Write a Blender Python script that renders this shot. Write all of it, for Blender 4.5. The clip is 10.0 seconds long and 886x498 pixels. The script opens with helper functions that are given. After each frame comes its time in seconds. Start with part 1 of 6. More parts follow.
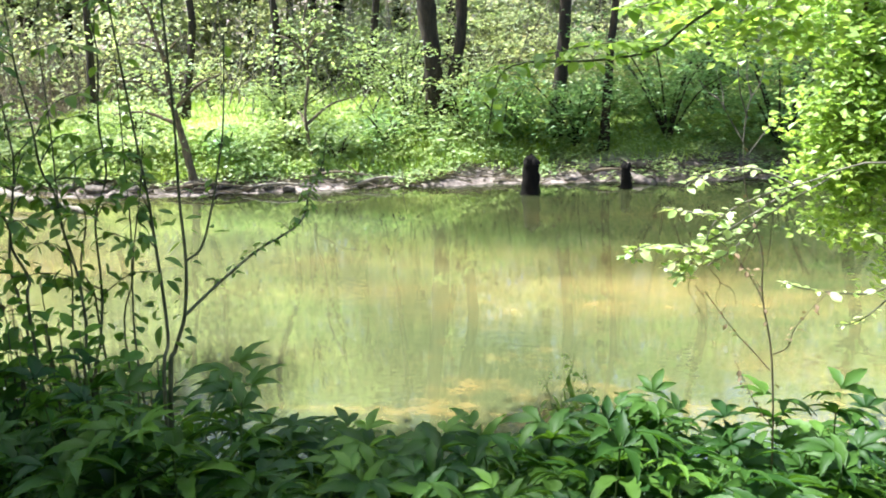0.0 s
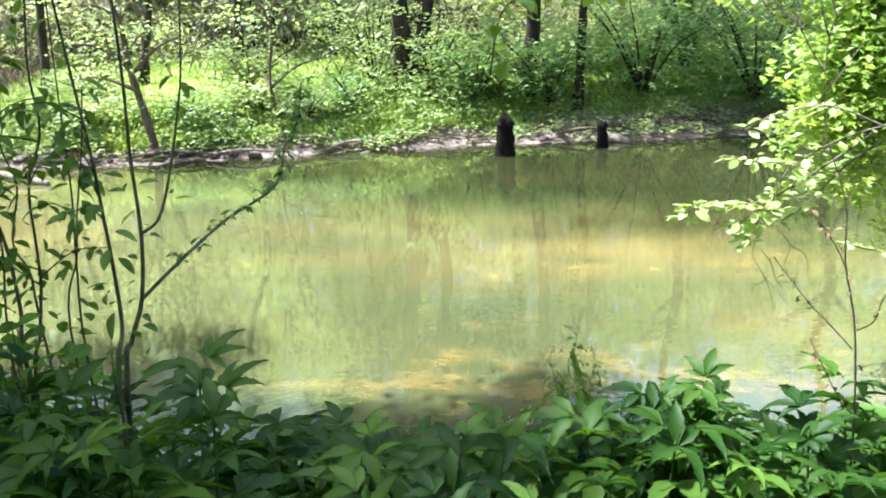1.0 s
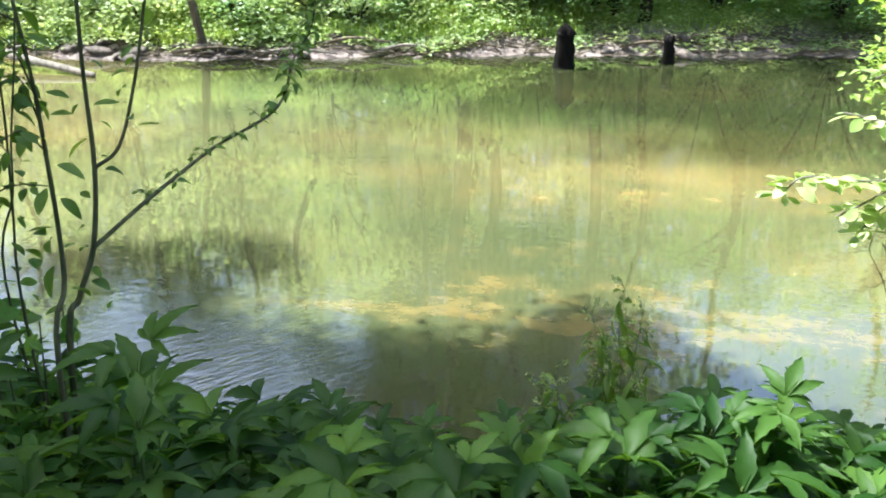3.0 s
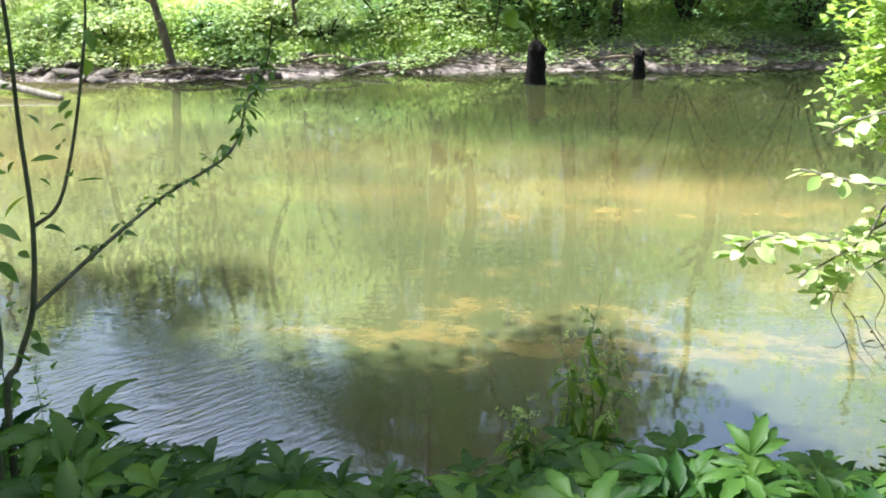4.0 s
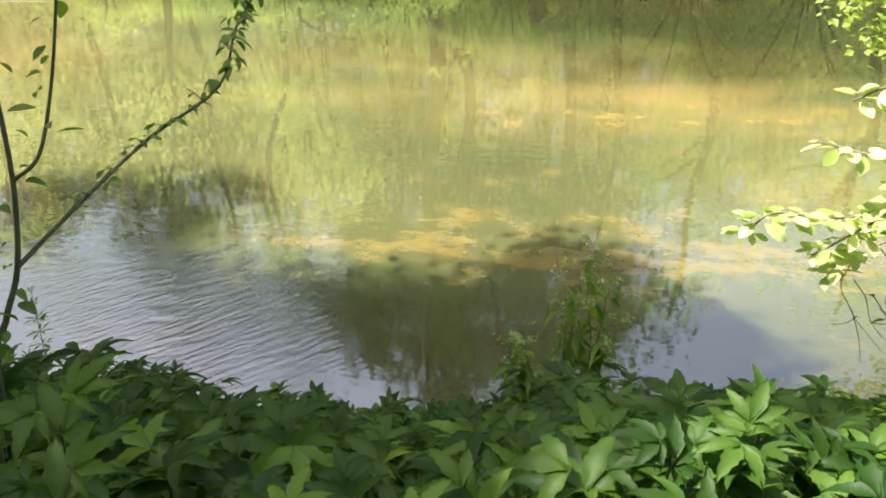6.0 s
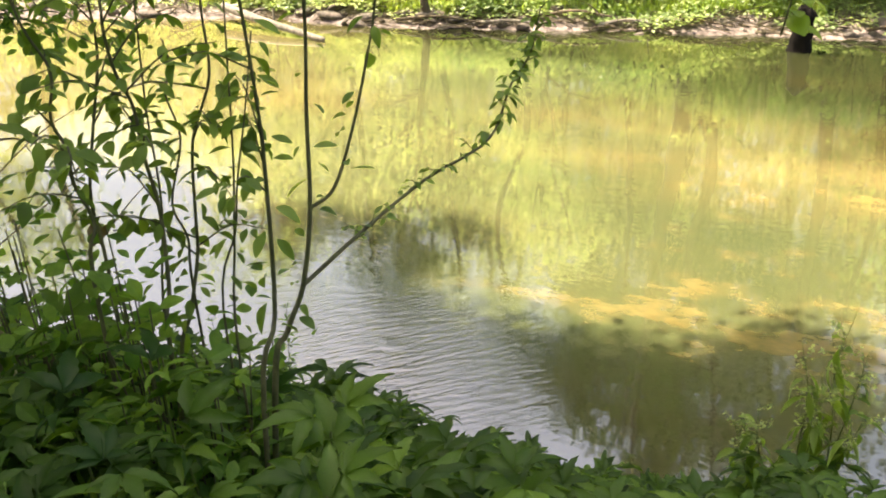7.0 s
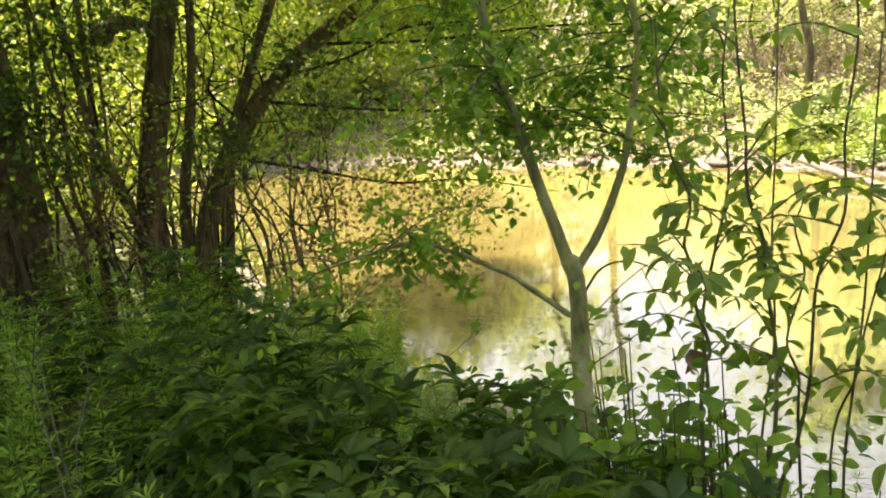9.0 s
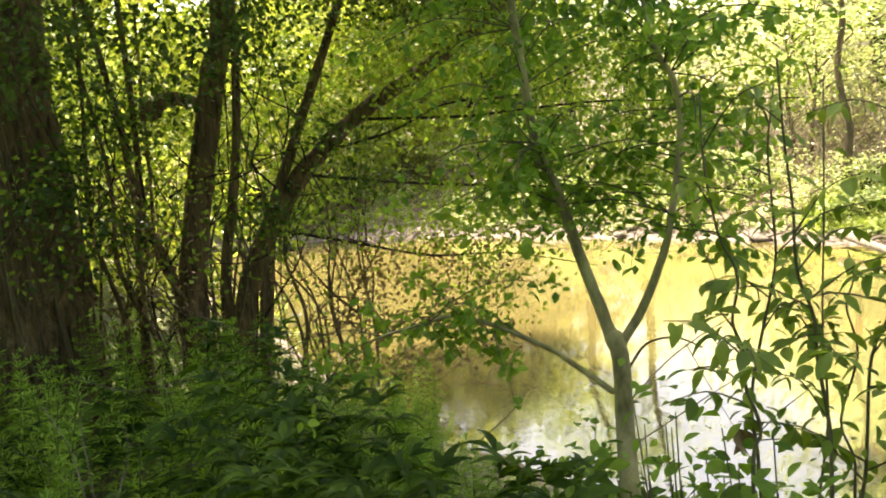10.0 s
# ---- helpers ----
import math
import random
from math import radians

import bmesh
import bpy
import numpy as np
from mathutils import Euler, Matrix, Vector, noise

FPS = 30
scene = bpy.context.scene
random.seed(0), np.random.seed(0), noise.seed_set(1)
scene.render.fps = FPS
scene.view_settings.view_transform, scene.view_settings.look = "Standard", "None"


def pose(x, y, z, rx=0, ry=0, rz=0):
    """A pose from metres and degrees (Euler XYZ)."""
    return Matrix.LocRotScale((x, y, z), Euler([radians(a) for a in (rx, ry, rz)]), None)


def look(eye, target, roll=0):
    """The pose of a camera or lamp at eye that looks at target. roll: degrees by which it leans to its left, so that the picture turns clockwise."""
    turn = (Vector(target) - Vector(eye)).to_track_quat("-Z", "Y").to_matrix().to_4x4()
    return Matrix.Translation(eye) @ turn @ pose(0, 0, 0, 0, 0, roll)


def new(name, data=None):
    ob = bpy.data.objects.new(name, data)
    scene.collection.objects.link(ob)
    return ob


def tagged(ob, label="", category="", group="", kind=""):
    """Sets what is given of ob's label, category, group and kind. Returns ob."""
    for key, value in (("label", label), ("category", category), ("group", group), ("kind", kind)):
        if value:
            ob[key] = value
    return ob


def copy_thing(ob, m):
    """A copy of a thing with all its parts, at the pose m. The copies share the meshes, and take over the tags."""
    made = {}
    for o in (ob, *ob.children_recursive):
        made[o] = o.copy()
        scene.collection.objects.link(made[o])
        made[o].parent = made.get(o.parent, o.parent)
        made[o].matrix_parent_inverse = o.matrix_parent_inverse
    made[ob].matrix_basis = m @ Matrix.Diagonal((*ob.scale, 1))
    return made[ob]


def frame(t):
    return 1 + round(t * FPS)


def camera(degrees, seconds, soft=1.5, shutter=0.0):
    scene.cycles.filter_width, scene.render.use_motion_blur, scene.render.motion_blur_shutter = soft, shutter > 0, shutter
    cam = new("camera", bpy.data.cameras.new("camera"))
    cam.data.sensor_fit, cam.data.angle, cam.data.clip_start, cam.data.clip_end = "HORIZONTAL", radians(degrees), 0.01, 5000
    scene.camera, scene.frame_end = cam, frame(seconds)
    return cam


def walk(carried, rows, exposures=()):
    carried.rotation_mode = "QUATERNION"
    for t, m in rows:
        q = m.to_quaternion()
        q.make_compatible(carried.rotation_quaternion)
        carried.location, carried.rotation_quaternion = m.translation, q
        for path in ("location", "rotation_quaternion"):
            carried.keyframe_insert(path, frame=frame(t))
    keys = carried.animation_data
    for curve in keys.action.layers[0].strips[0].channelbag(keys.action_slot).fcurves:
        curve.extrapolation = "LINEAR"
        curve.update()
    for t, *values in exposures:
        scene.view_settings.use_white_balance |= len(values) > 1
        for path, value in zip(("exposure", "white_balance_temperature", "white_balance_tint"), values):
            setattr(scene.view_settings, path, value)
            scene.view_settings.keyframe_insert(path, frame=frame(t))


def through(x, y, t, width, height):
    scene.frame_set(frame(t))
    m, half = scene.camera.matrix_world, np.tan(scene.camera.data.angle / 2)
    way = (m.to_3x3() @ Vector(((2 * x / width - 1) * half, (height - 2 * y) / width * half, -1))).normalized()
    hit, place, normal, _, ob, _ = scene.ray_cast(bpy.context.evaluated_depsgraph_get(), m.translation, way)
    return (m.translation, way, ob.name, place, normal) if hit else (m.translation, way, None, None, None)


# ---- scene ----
cam = camera(54.0, 10.0, soft=1.9)
PATH = [
    (0, (0.712, 0.714, 3.224), (0.384, 2.607, 2.671), -2.7),
    (0.5, (0.622, 0.928, 3.144), (0.375, 2.834, 2.59), -3.6),
    (1, (0.56, 1.064, 3.12), (0.303, 2.943, 2.486), -3.4),
    (1.5, (0.554, 1.186, 3.072), (0.239, 3.036, 2.381), -2.1),
    (2, (0.585, 1.433, 3.028), (0.223, 3.245, 2.263), -1.9),
    (3.3, (0.564, 1.512, 3.093), (0.196, 3.295, 2.264), -1.7),
    (3.5, (0.573, 1.529, 3.103), (0.213, 3.323, 2.295), -1.8),
    (4, (0.597, 1.588, 3.124), (0.277, 3.391, 2.321), -2.2),
    (4.5, (0.619, 1.62, 3.156), (0.306, 3.407, 2.315), -2.5),
    (5, (0.604, 1.65, 3.172), (0.308, 3.376, 2.206), -2.0),
    (5.2, (0.601, 1.659, 3.181), (0.307, 3.357, 2.166), -2.5),
    (6.3, (0.586, 1.689, 3.211), (0.259, 3.38, 2.195), -1.6),
    (6.5, (0.588, 1.663, 3.219), (0.14, 3.348, 2.239), -1.7),
    (6.8, (0.547, 1.689, 3.197), (-0.115, 3.335, 2.274), -2.3),
    (7, (0.532, 1.616, 3.228), (-0.263, 3.223, 2.343), -2.9),
    (7.5, (0.486, 1.585, 3.213), (-0.611, 3.071, 2.443), -3.6),
    (8, (0.459, 1.535, 3.217), (-0.92, 2.82, 2.548), -5.7),
    (8.5, (0.436, 1.518, 3.209), (-1.172, 2.553, 2.623), -7.8),
    (9, (0.43, 1.51, 3.21), (-1.286, 2.427, 2.747), -7.6),
    (9.5, (0.428, 1.496, 3.219), (-1.316, 2.412, 2.874), -7.1),
    (10, (0.422, 1.495, 3.216), (-1.351, 2.375, 2.925), -7.4),
]
EXPOSURES = [(0, 1.84, 5600, 8), (2.0, 1.8, 5550, 8), (3.9, 1.68, 5550, 8), (4.5, 1.6, 6300, 9), (5.0, 1.58, 6900, 12), (6.3, 1.66, 6700, 12), (7.0, 2.0, 7600, 14), (8.0, 2.04, 8000, 14), (8.5, 2.16, 8000, 13), (9.0, 2.36, 8100, 13), (9.5, 2.35, 8100, 13), (10.0, 2.3, 8000, 13)]
walk(cam, [(t, look(eye, target, roll)) for t, eye, target, roll in PATH], EXPOSURES)

# ---------------------------------------------------------------- light
SUN_DIR = Vector((-0.42, 0.08, 0.88)).normalized()      # towards the sun
world = bpy.data.worlds.new("world")
scene.world = world
world.use_nodes = True
wn = world.node_tree
sky = wn.nodes.new("ShaderNodeTexSky")
sky.sky_type = "NISHITA"
sky.sun_disc = False
sky.sun_elevation = math.asin(SUN_DIR.z)
sky.sun_rotation = math.atan2(SUN_DIR.x, SUN_DIR.y)
sky.air_density, sky.dust_density, sky.ozone_density = 1.0, 4.5, 1.0
wn.nodes["Background"].inputs["Strength"].default_value = 0.135
wn.links.new(sky.outputs[0], wn.nodes["Background"].inputs["Color"])
sun_data = bpy.data.lights.new("sun", "SUN")
sun_data.energy, sun_data.angle, sun_data.color = 5.0, radians(0.55), (1.0, 0.95, 0.86)
sun = new("sun", sun_data)
sun.matrix_world = look((0, 0, 30), Vector((0, 0, 30)) - SUN_DIR)

# ---------------------------------------------------------------- materials
def shader(name):
    m = bpy.data.materials.new(name)
    m.use_nodes = True
    nt = m.node_tree
    return m, nt, nt.nodes["Principled BSDF"]


def node(nt, kind, **inputs):
    n = nt.nodes.new("ShaderNode" + kind)
    for key, value in inputs.items():
        n.inputs[key.replace("_", " ")].default_value = value
    return n


def ramp(nt, source, stops):
    r = nt.nodes.new("ShaderNodeValToRGB")
    while len(r.color_ramp.elements) < len(stops):
        r.color_ramp.elements.new(0.5)
    for e, (at, c) in zip(r.color_ramp.elements, stops):
        e.position, e.color = at, (*c, 1)
    nt.links.new(source, r.inputs["Fac"])
    return r


def mixed(nt, fac, a, b, mode="MIX"):
    m = nt.nodes.new("ShaderNodeMix")
    m.data_type, m.blend_type = "RGBA", mode
    for socket, value in ((m.inputs[0], fac), (m.inputs[6], a), (m.inputs[7], b)):
        if hasattr(value, "is_linked"):
            nt.links.new(value, socket)
        else:
            socket.default_value = value if isinstance(value, float) else (*value, 1)
    return m.outputs[2]


def bumped(nt, bsdf, height, strength, distance):
    b = node(nt, "Bump", Strength=strength, Distance=distance)
    nt.links.new(height, b.inputs["Height"])
    nt.links.new(b.outputs[0], bsdf.inputs["Normal"])


def leaf_material(name, dark, light, rough=0.45, through=0.35, glow=(1.3, 1.35, 0.6), by_object=False, odd=None, gloss=0.5):
    """Leaf: a waxy face that lets part of the light through, with its own shade leaf by leaf."""
    m, nt, bsdf = shader(name)
    geo = nt.nodes.new("ShaderNodeNewGeometry")
    info = nt.nodes.new("ShaderNodeObjectInfo")
    rnd = info.outputs["Random"] if by_object else geo.outputs["Random Per Island"]
    col = ramp(nt, rnd, [(0.0, dark), (0.85, light), (1.0, odd or light)]).outputs[0]
    tc = nt.nodes.new("ShaderNodeTexCoord")
    big = node(nt, "TexNoise", Scale=0.9, Detail=3.0)
    nt.links.new(geo.outputs["Position"], big.inputs["Vector"])
    patch = ramp(nt, big.outputs["Fac"], [(0.3, (0.72, 0.8, 0.75)), (0.7, (1.15, 1.08, 0.95))]).outputs[0]
    col = mixed(nt, 1.0, col, patch, "MULTIPLY")
    fine = node(nt, "TexNoise", Scale=60.0, Detail=2.0)
    nt.links.new(tc.outputs["Object"], fine.inputs["Vector"])
    spots = ramp(nt, fine.outputs["Fac"], [(0.3, (0.82, 0.84, 0.8)), (0.65, (1.08, 1.05, 1.0))]).outputs[0]
    col = mixed(nt, 1.0, col, spots, "MULTIPLY")
    nt.links.new(col, bsdf.inputs["Base Color"])
    bsdf.inputs["Roughness"].default_value = rough
    bsdf.inputs["Specular IOR Level"].default_value = gloss
    bumped(nt, bsdf, fine.outputs["Fac"], 0.25, 0.002)
    tr = nt.nodes.new("ShaderNodeBsdfTranslucent")
    nt.links.new(mixed(nt, 1.0, col, glow, "MULTIPLY"), tr.inputs["Color"])
    mx = nt.nodes.new("ShaderNodeMixShader")
    mx.inputs[0].default_value = through
    nt.links.new(bsdf.outputs[0], mx.inputs[1])
    nt.links.new(tr.outputs[0], mx.inputs[2])
    nt.links.new(mx.outputs[0], nt.nodes["Material Output"].inputs["Surface"])
    return m


def bark_material(name, dark, light, scale=18.0, stretch=0.25, relief=0.012, gloss=0.4):
    m, nt, bsdf = shader(name)
    tc = nt.nodes.new("ShaderNodeTexCoord")
    mp = node(nt, "Mapping", Scale=(1.0, 1.0, stretch))
    nt.links.new(tc.outputs["Object"], mp.inputs["Vector"])
    a = node(nt, "TexNoise", Scale=scale, Detail=6.0, Roughness=0.7)
    nt.links.new(mp.outputs[0], a.inputs["Vector"])
    b = node(nt, "TexNoise", Scale=3.5, Detail=3.0)
    nt.links.new(tc.outputs["Object"], b.inputs["Vector"])
    c1 = ramp(nt, a.outputs["Fac"], [(0.32, dark), (0.68, light)]).outputs[0]
    c2 = ramp(nt, b.outputs["Fac"], [(0.35, (0.7, 0.72, 0.65)), (0.7, (1.15, 1.1, 1.0))]).outputs[0]
    nt.links.new(mixed(nt, 1.0, c1, c2, "MULTIPLY"), bsdf.inputs["Base Color"])
    bsdf.inputs["Roughness"].default_value = 0.85
    bsdf.inputs["Specular IOR Level"].default_value = gloss
    bumped(nt, bsdf, a.outputs["Fac"], 0.8, relief)
    return m


def water_material():
    """Still, murky pond water: silt-green body with pale ochre shoals under a smooth, faintly rippled face."""
    m, nt, bsdf = shader("murky_water")
    geo = nt.nodes.new("ShaderNodeNewGeometry")
    mp = node(nt, "Mapping", Scale=(0.62, 1.05, 1.0), Rotation=(0, 0, radians(4)))
    nt.links.new(geo.outputs["Position"], mp.inputs["Vector"])
    broad = node(nt, "TexNoise", Scale=0.33, Detail=3.0, Roughness=0.5)
    nt.links.new(mp.outputs[0], broad.inputs["Vector"])
    body = ramp(nt, broad.outputs["Fac"], [(0.32, (0.06, 0.075, 0.03)), (0.55, (0.09, 0.095, 0.037)), (0.72, (0.14, 0.11, 0.041))]).outputs[0]
    shoal = node(nt, "TexNoise", Scale=3.1, Detail=6.0, Roughness=0.68, Distortion=0.0)
    nt.links.new(mp.outputs[0], shoal.inputs["Vector"])
    sep = nt.nodes.new("ShaderNodeSeparateXYZ")
    nt.links.new(geo.outputs["Position"], sep.inputs[0])
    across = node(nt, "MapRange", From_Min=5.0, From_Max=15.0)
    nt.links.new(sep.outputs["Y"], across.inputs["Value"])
    band = ramp(nt, across.outputs[0], [(0.1, (0, 0, 0)), (0.16, (0.1, 0.1, 0.1)), (0.2, (0.24, 0.24, 0.24)), (0.27, (0.12, 0.12, 0.12)), (0.38, (0.06, 0.06, 0.06)), (0.46, (0.15, 0.15, 0.15)), (0.53, (0.07, 0.07, 0.07)), (0.75, (0.0, 0.0, 0.0))]).outputs[0]
    # a broad ochre bar under the middle of the river
    bar_y = ramp(nt, across.outputs[0], [(0.36, (0, 0, 0)), (0.5, (1, 1, 1)), (0.58, (1, 1, 1)), (0.78, (0, 0, 0))]).outputs[0]
    bar_x = node(nt, "MapRange", From_Min=-4.0, From_Max=1.5, To_Min=0.1, To_Max=1.0)
    bar = nt.nodes.new("ShaderNodeMath")
    bar.operation = "MULTIPLY"
    bar_n = node(nt, "TexNoise", Scale=0.9, Detail=5.0, Roughness=0.6)
    bar_s = ramp(nt, bar_n.outputs["Fac"], [(0.36, (0, 0, 0)), (0.62, (0.75, 0.75, 0.75))]).outputs[0]
    bar2 = nt.nodes.new("ShaderNodeMath")
    bar2.operation = "MULTIPLY"
    nt.links.new(sep.outputs["X"], bar_x.inputs["Value"])
    nt.links.new(bar_y, bar.inputs[0])
    nt.links.new(bar_x.outputs[0], bar.inputs[1])
    stretch = node(nt, "Mapping", Scale=(0.45, 1.5, 1.0))
    nt.links.new(geo.outputs["Position"], stretch.inputs["Vector"])
    nt.links.new(stretch.outputs[0], bar_n.inputs["Vector"])
    nt.links.new(bar.outputs[0], bar2.inputs[0])
    nt.links.new(bar_s, bar2.inputs[1])
    body = mixed(nt, bar2.outputs[0], body, (0.2, 0.145, 0.05))
    upstream = node(nt, "MapRange", From_Min=-4.5, From_Max=-10.0, To_Min=0.0, To_Max=0.65)
    nt.links.new(sep.outputs["X"], upstream.inputs["Value"])
    body = mixed(nt, upstream.outputs[0], body, (0.135, 0.102, 0.036))
    # brown shallows along the near bank, with the bank's shade painted into the body
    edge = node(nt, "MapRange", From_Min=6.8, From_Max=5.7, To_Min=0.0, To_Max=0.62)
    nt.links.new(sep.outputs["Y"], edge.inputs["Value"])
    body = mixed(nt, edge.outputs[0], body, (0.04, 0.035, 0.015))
    lift = nt.nodes.new("ShaderNodeMath")
    nt.links.new(shoal.outputs["Fac"], lift.inputs[0])
    nt.links.new(band, lift.inputs[1])
    corner = node(nt, "MapRange", From_Min=-0.7, From_Max=-1.7, To_Min=0.0, To_Max=0.14)
    nt.links.new(sep.outputs["X"], corner.inputs["Value"])
    kept = nt.nodes.new("ShaderNodeMath")
    kept.operation = "SUBTRACT"
    nt.links.new(lift.outputs[0], kept.inputs[0])
    nt.links.new(corner.outputs[0], kept.inputs[1])
    where = ramp(nt, kept.outputs[0], [(0.64, (0, 0, 0)), (0.9, (1, 1, 1))]).outputs[0]
    rough_n = node(nt, "TexNoise", Scale=5.0, Detail=4.0)
    nt.links.new(mp.outputs[0], rough_n.inputs["Vector"])
    sand = ramp(nt, rough_n.outputs["Fac"], [(0.3, (0.22, 0.145, 0.04)), (0.7, (0.35, 0.25, 0.085))]).outputs[0]
    half = nt.nodes.new("ShaderNodeMath")
    half.operation = "MULTIPLY"
    half.inputs[1].default_value = 0.6
    nt.links.new(where, half.inputs[0])
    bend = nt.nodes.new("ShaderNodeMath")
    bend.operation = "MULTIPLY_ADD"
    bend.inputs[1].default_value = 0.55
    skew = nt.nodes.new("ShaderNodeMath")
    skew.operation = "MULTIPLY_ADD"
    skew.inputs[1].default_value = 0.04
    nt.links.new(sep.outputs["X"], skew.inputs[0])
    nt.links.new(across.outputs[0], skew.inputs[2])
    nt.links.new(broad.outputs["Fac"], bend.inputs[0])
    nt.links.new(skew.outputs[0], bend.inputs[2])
    # the far bank's shade and dark reflection, painted into the body colour
    far_shade = ramp(nt, bend.outputs[0], [(0.84, (1, 1, 1)), (1.2, (0.3, 0.31, 0.3))]).outputs[0]
    nt.links.new(mixed(nt, 1.0, mixed(nt, half.outputs[0], body, sand), far_shade, "MULTIPLY"), bsdf.inputs["Base Color"])
    bsdf.inputs["Roughness"].default_value = 0.035
    bsdf.inputs["IOR"].default_value = 1.33
    bsdf.inputs["Specular IOR Level"].default_value = 0.0
    bsdf.inputs["Coat Weight"].default_value = 1.0
    bsdf.inputs["Coat Roughness"].default_value = 0.034
    bsdf.inputs["Coat IOR"].default_value = 2.45
    wav = node(nt, "TexNoise", Scale=7.0, Detail=2.0)
    mp2 = node(nt, "Mapping", Scale=(0.7, 1.6, 1.0), Rotation=(0, 0, radians(28)))
    nt.links.new(geo.outputs["Position"], mp2.inputs["Vector"])
    nt.links.new(mp2.outputs[0], wav.inputs["Vector"])
    gust = node(nt, "TexNoise", Scale=0.55, Detail=1.0)
    nt.links.new(geo.outputs["Position"], gust.inputs["Vector"])
    calm = ramp(nt, gust.outputs["Fac"], [(0.45, (0.12, 0.12, 0.12)), (0.7, (0.55, 0.55, 0.55))]).outputs[0]
    rip = nt.nodes.new("ShaderNodeMath")
    rip.operation = "MULTIPLY"
    nt.links.new(wav.outputs["Fac"], rip.inputs[0])
    nt.links.new(calm, rip.inputs[1])
    # a patch of close wavelets at the bank, where the current catches on the shrub
    spot = nt.nodes.new("ShaderNodeVectorMath")
    spot.operation = "DISTANCE"
    spot.inputs[1].default_value = (-2.1, 5.7, 0.0)
    nt.links.new(geo.outputs["Position"], spot.inputs[0])
    near = node(nt, "MapRange", From_Min=1.45, From_Max=0.3, To_Min=0.0, To_Max=2.4)
    nt.links.new(spot.outputs["Value"], near.inputs["Value"])
    crest = nt.nodes.new("ShaderNodeTexNoise")
    crest.inputs["Scale"].default_value, crest.inputs["Detail"].default_value = 12.0, 3.0
    mp3 = node(nt, "Mapping", Scale=(2.2, 0.5, 1.0), Rotation=(0, 0, radians(42)))
    mp3.vector_type = "TEXTURE"
    nt.links.new(geo.outputs["Position"], mp3.inputs["Vector"])
    nt.links.new(mp3.outputs[0], crest.inputs["Vector"])
    fret = nt.nodes.new("ShaderNodeMath")
    fret.operation = "MULTIPLY_ADD"
    nt.links.new(crest.outputs["Fac"], fret.inputs[0])
    nt.links.new(near.outputs[0], fret.inputs[1])
    nt.links.new(rip.outputs[0], fret.inputs[2])
    bumped(nt, bsdf, fret.outputs[0], 0.45, 0.008)
    nt.links.new(bsdf.inputs["Normal"].links[0].from_socket, bsdf.inputs["Coat Normal"])
    return m


def ground_material():
    m, nt, bsdf = shader("bank_soil_and_grass")
    geo = nt.nodes.new("ShaderNodeNewGeometry")
    a = node(nt, "TexNoise", Scale=6.0, Detail=9.0, Roughness=0.75)
    b = node(nt, "TexNoise", Scale=0.6, Detail=3.0)
    for n in (a, b):
        nt.links.new(geo.outputs["Position"], n.inputs["Vector"])
    mud = ramp(nt, a.outputs["Fac"], [(0.32, (0.02, 0.015, 0.011)), (0.48, (0.16, 0.124, 0.104)), (0.66, (0.38, 0.305, 0.262))]).outputs[0]
    grass = ramp(nt, a.outputs["Fac"], [(0.3, (0.22, 0.31, 0.06)), (0.7, (0.36, 0.46, 0.12))]).outputs[0]
    sep = nt.nodes.new("ShaderNodeSeparateXYZ")
    nt.links.new(geo.outputs["Position"], sep.inputs[0])
    add = nt.nodes.new("ShaderNodeMath")
    add.operation = "MULTIPLY_ADD"
    add.inputs[1].default_value, add.inputs[2].default_value = 0.5, -0.25
    nt.links.new(b.outputs["Fac"], add.inputs[0])
    s = nt.nodes.new("ShaderNodeMath")
    nt.links.new(sep.outputs["Z"], s.inputs[0])
    nt.links.new(add.outputs[0], s.inputs[1])
    zone = ramp(nt, s.outputs[0], [(0.2, (0, 0, 0)), (0.42, (1, 1, 1))]).outputs[0]
    litter = ramp(nt, a.outputs["Fac"], [(0.3, (0.035, 0.03, 0.018)), (0.7, (0.1, 0.085, 0.045))]).outputs[0]
    away = node(nt, "MapRange", From_Min=21.0, From_Max=22.5)
    nt.links.new(sep.outputs["Y"], away.inputs["Value"])
    bendward = node(nt, "MapRange", From_Min=-10.5, From_Max=-12.5)
    nt.links.new(sep.outputs["X"], bendward.inputs["Value"])
    nearer = node(nt, "MapRange", From_Min=8.0, From_Max=9.0)
    nt.links.new(sep.outputs["Y"], nearer.inputs["Value"])
    both = nt.nodes.new("ShaderNodeMath")
    both.operation = "MULTIPLY"
    nt.links.new(bendward.outputs[0], both.inputs[0])
    nt.links.new(nearer.outputs[0], both.inputs[1])
    earth = ramp(nt, a.outputs["Fac"], [(0.3, (0.09, 0.06, 0.045)), (0.7, (0.27, 0.2, 0.155))]).outputs[0]
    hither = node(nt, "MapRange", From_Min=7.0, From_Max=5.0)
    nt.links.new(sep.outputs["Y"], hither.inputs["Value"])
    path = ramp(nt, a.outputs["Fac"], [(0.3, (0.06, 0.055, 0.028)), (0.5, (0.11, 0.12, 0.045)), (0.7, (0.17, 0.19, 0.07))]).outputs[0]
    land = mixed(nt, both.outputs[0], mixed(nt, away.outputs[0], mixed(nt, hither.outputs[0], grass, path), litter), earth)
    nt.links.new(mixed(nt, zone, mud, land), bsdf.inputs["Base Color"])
    bsdf.inputs["Roughness"].default_value = 0.9
    bumped(nt, bsdf, a.outputs["Fac"], 0.9, 0.05)
    return m


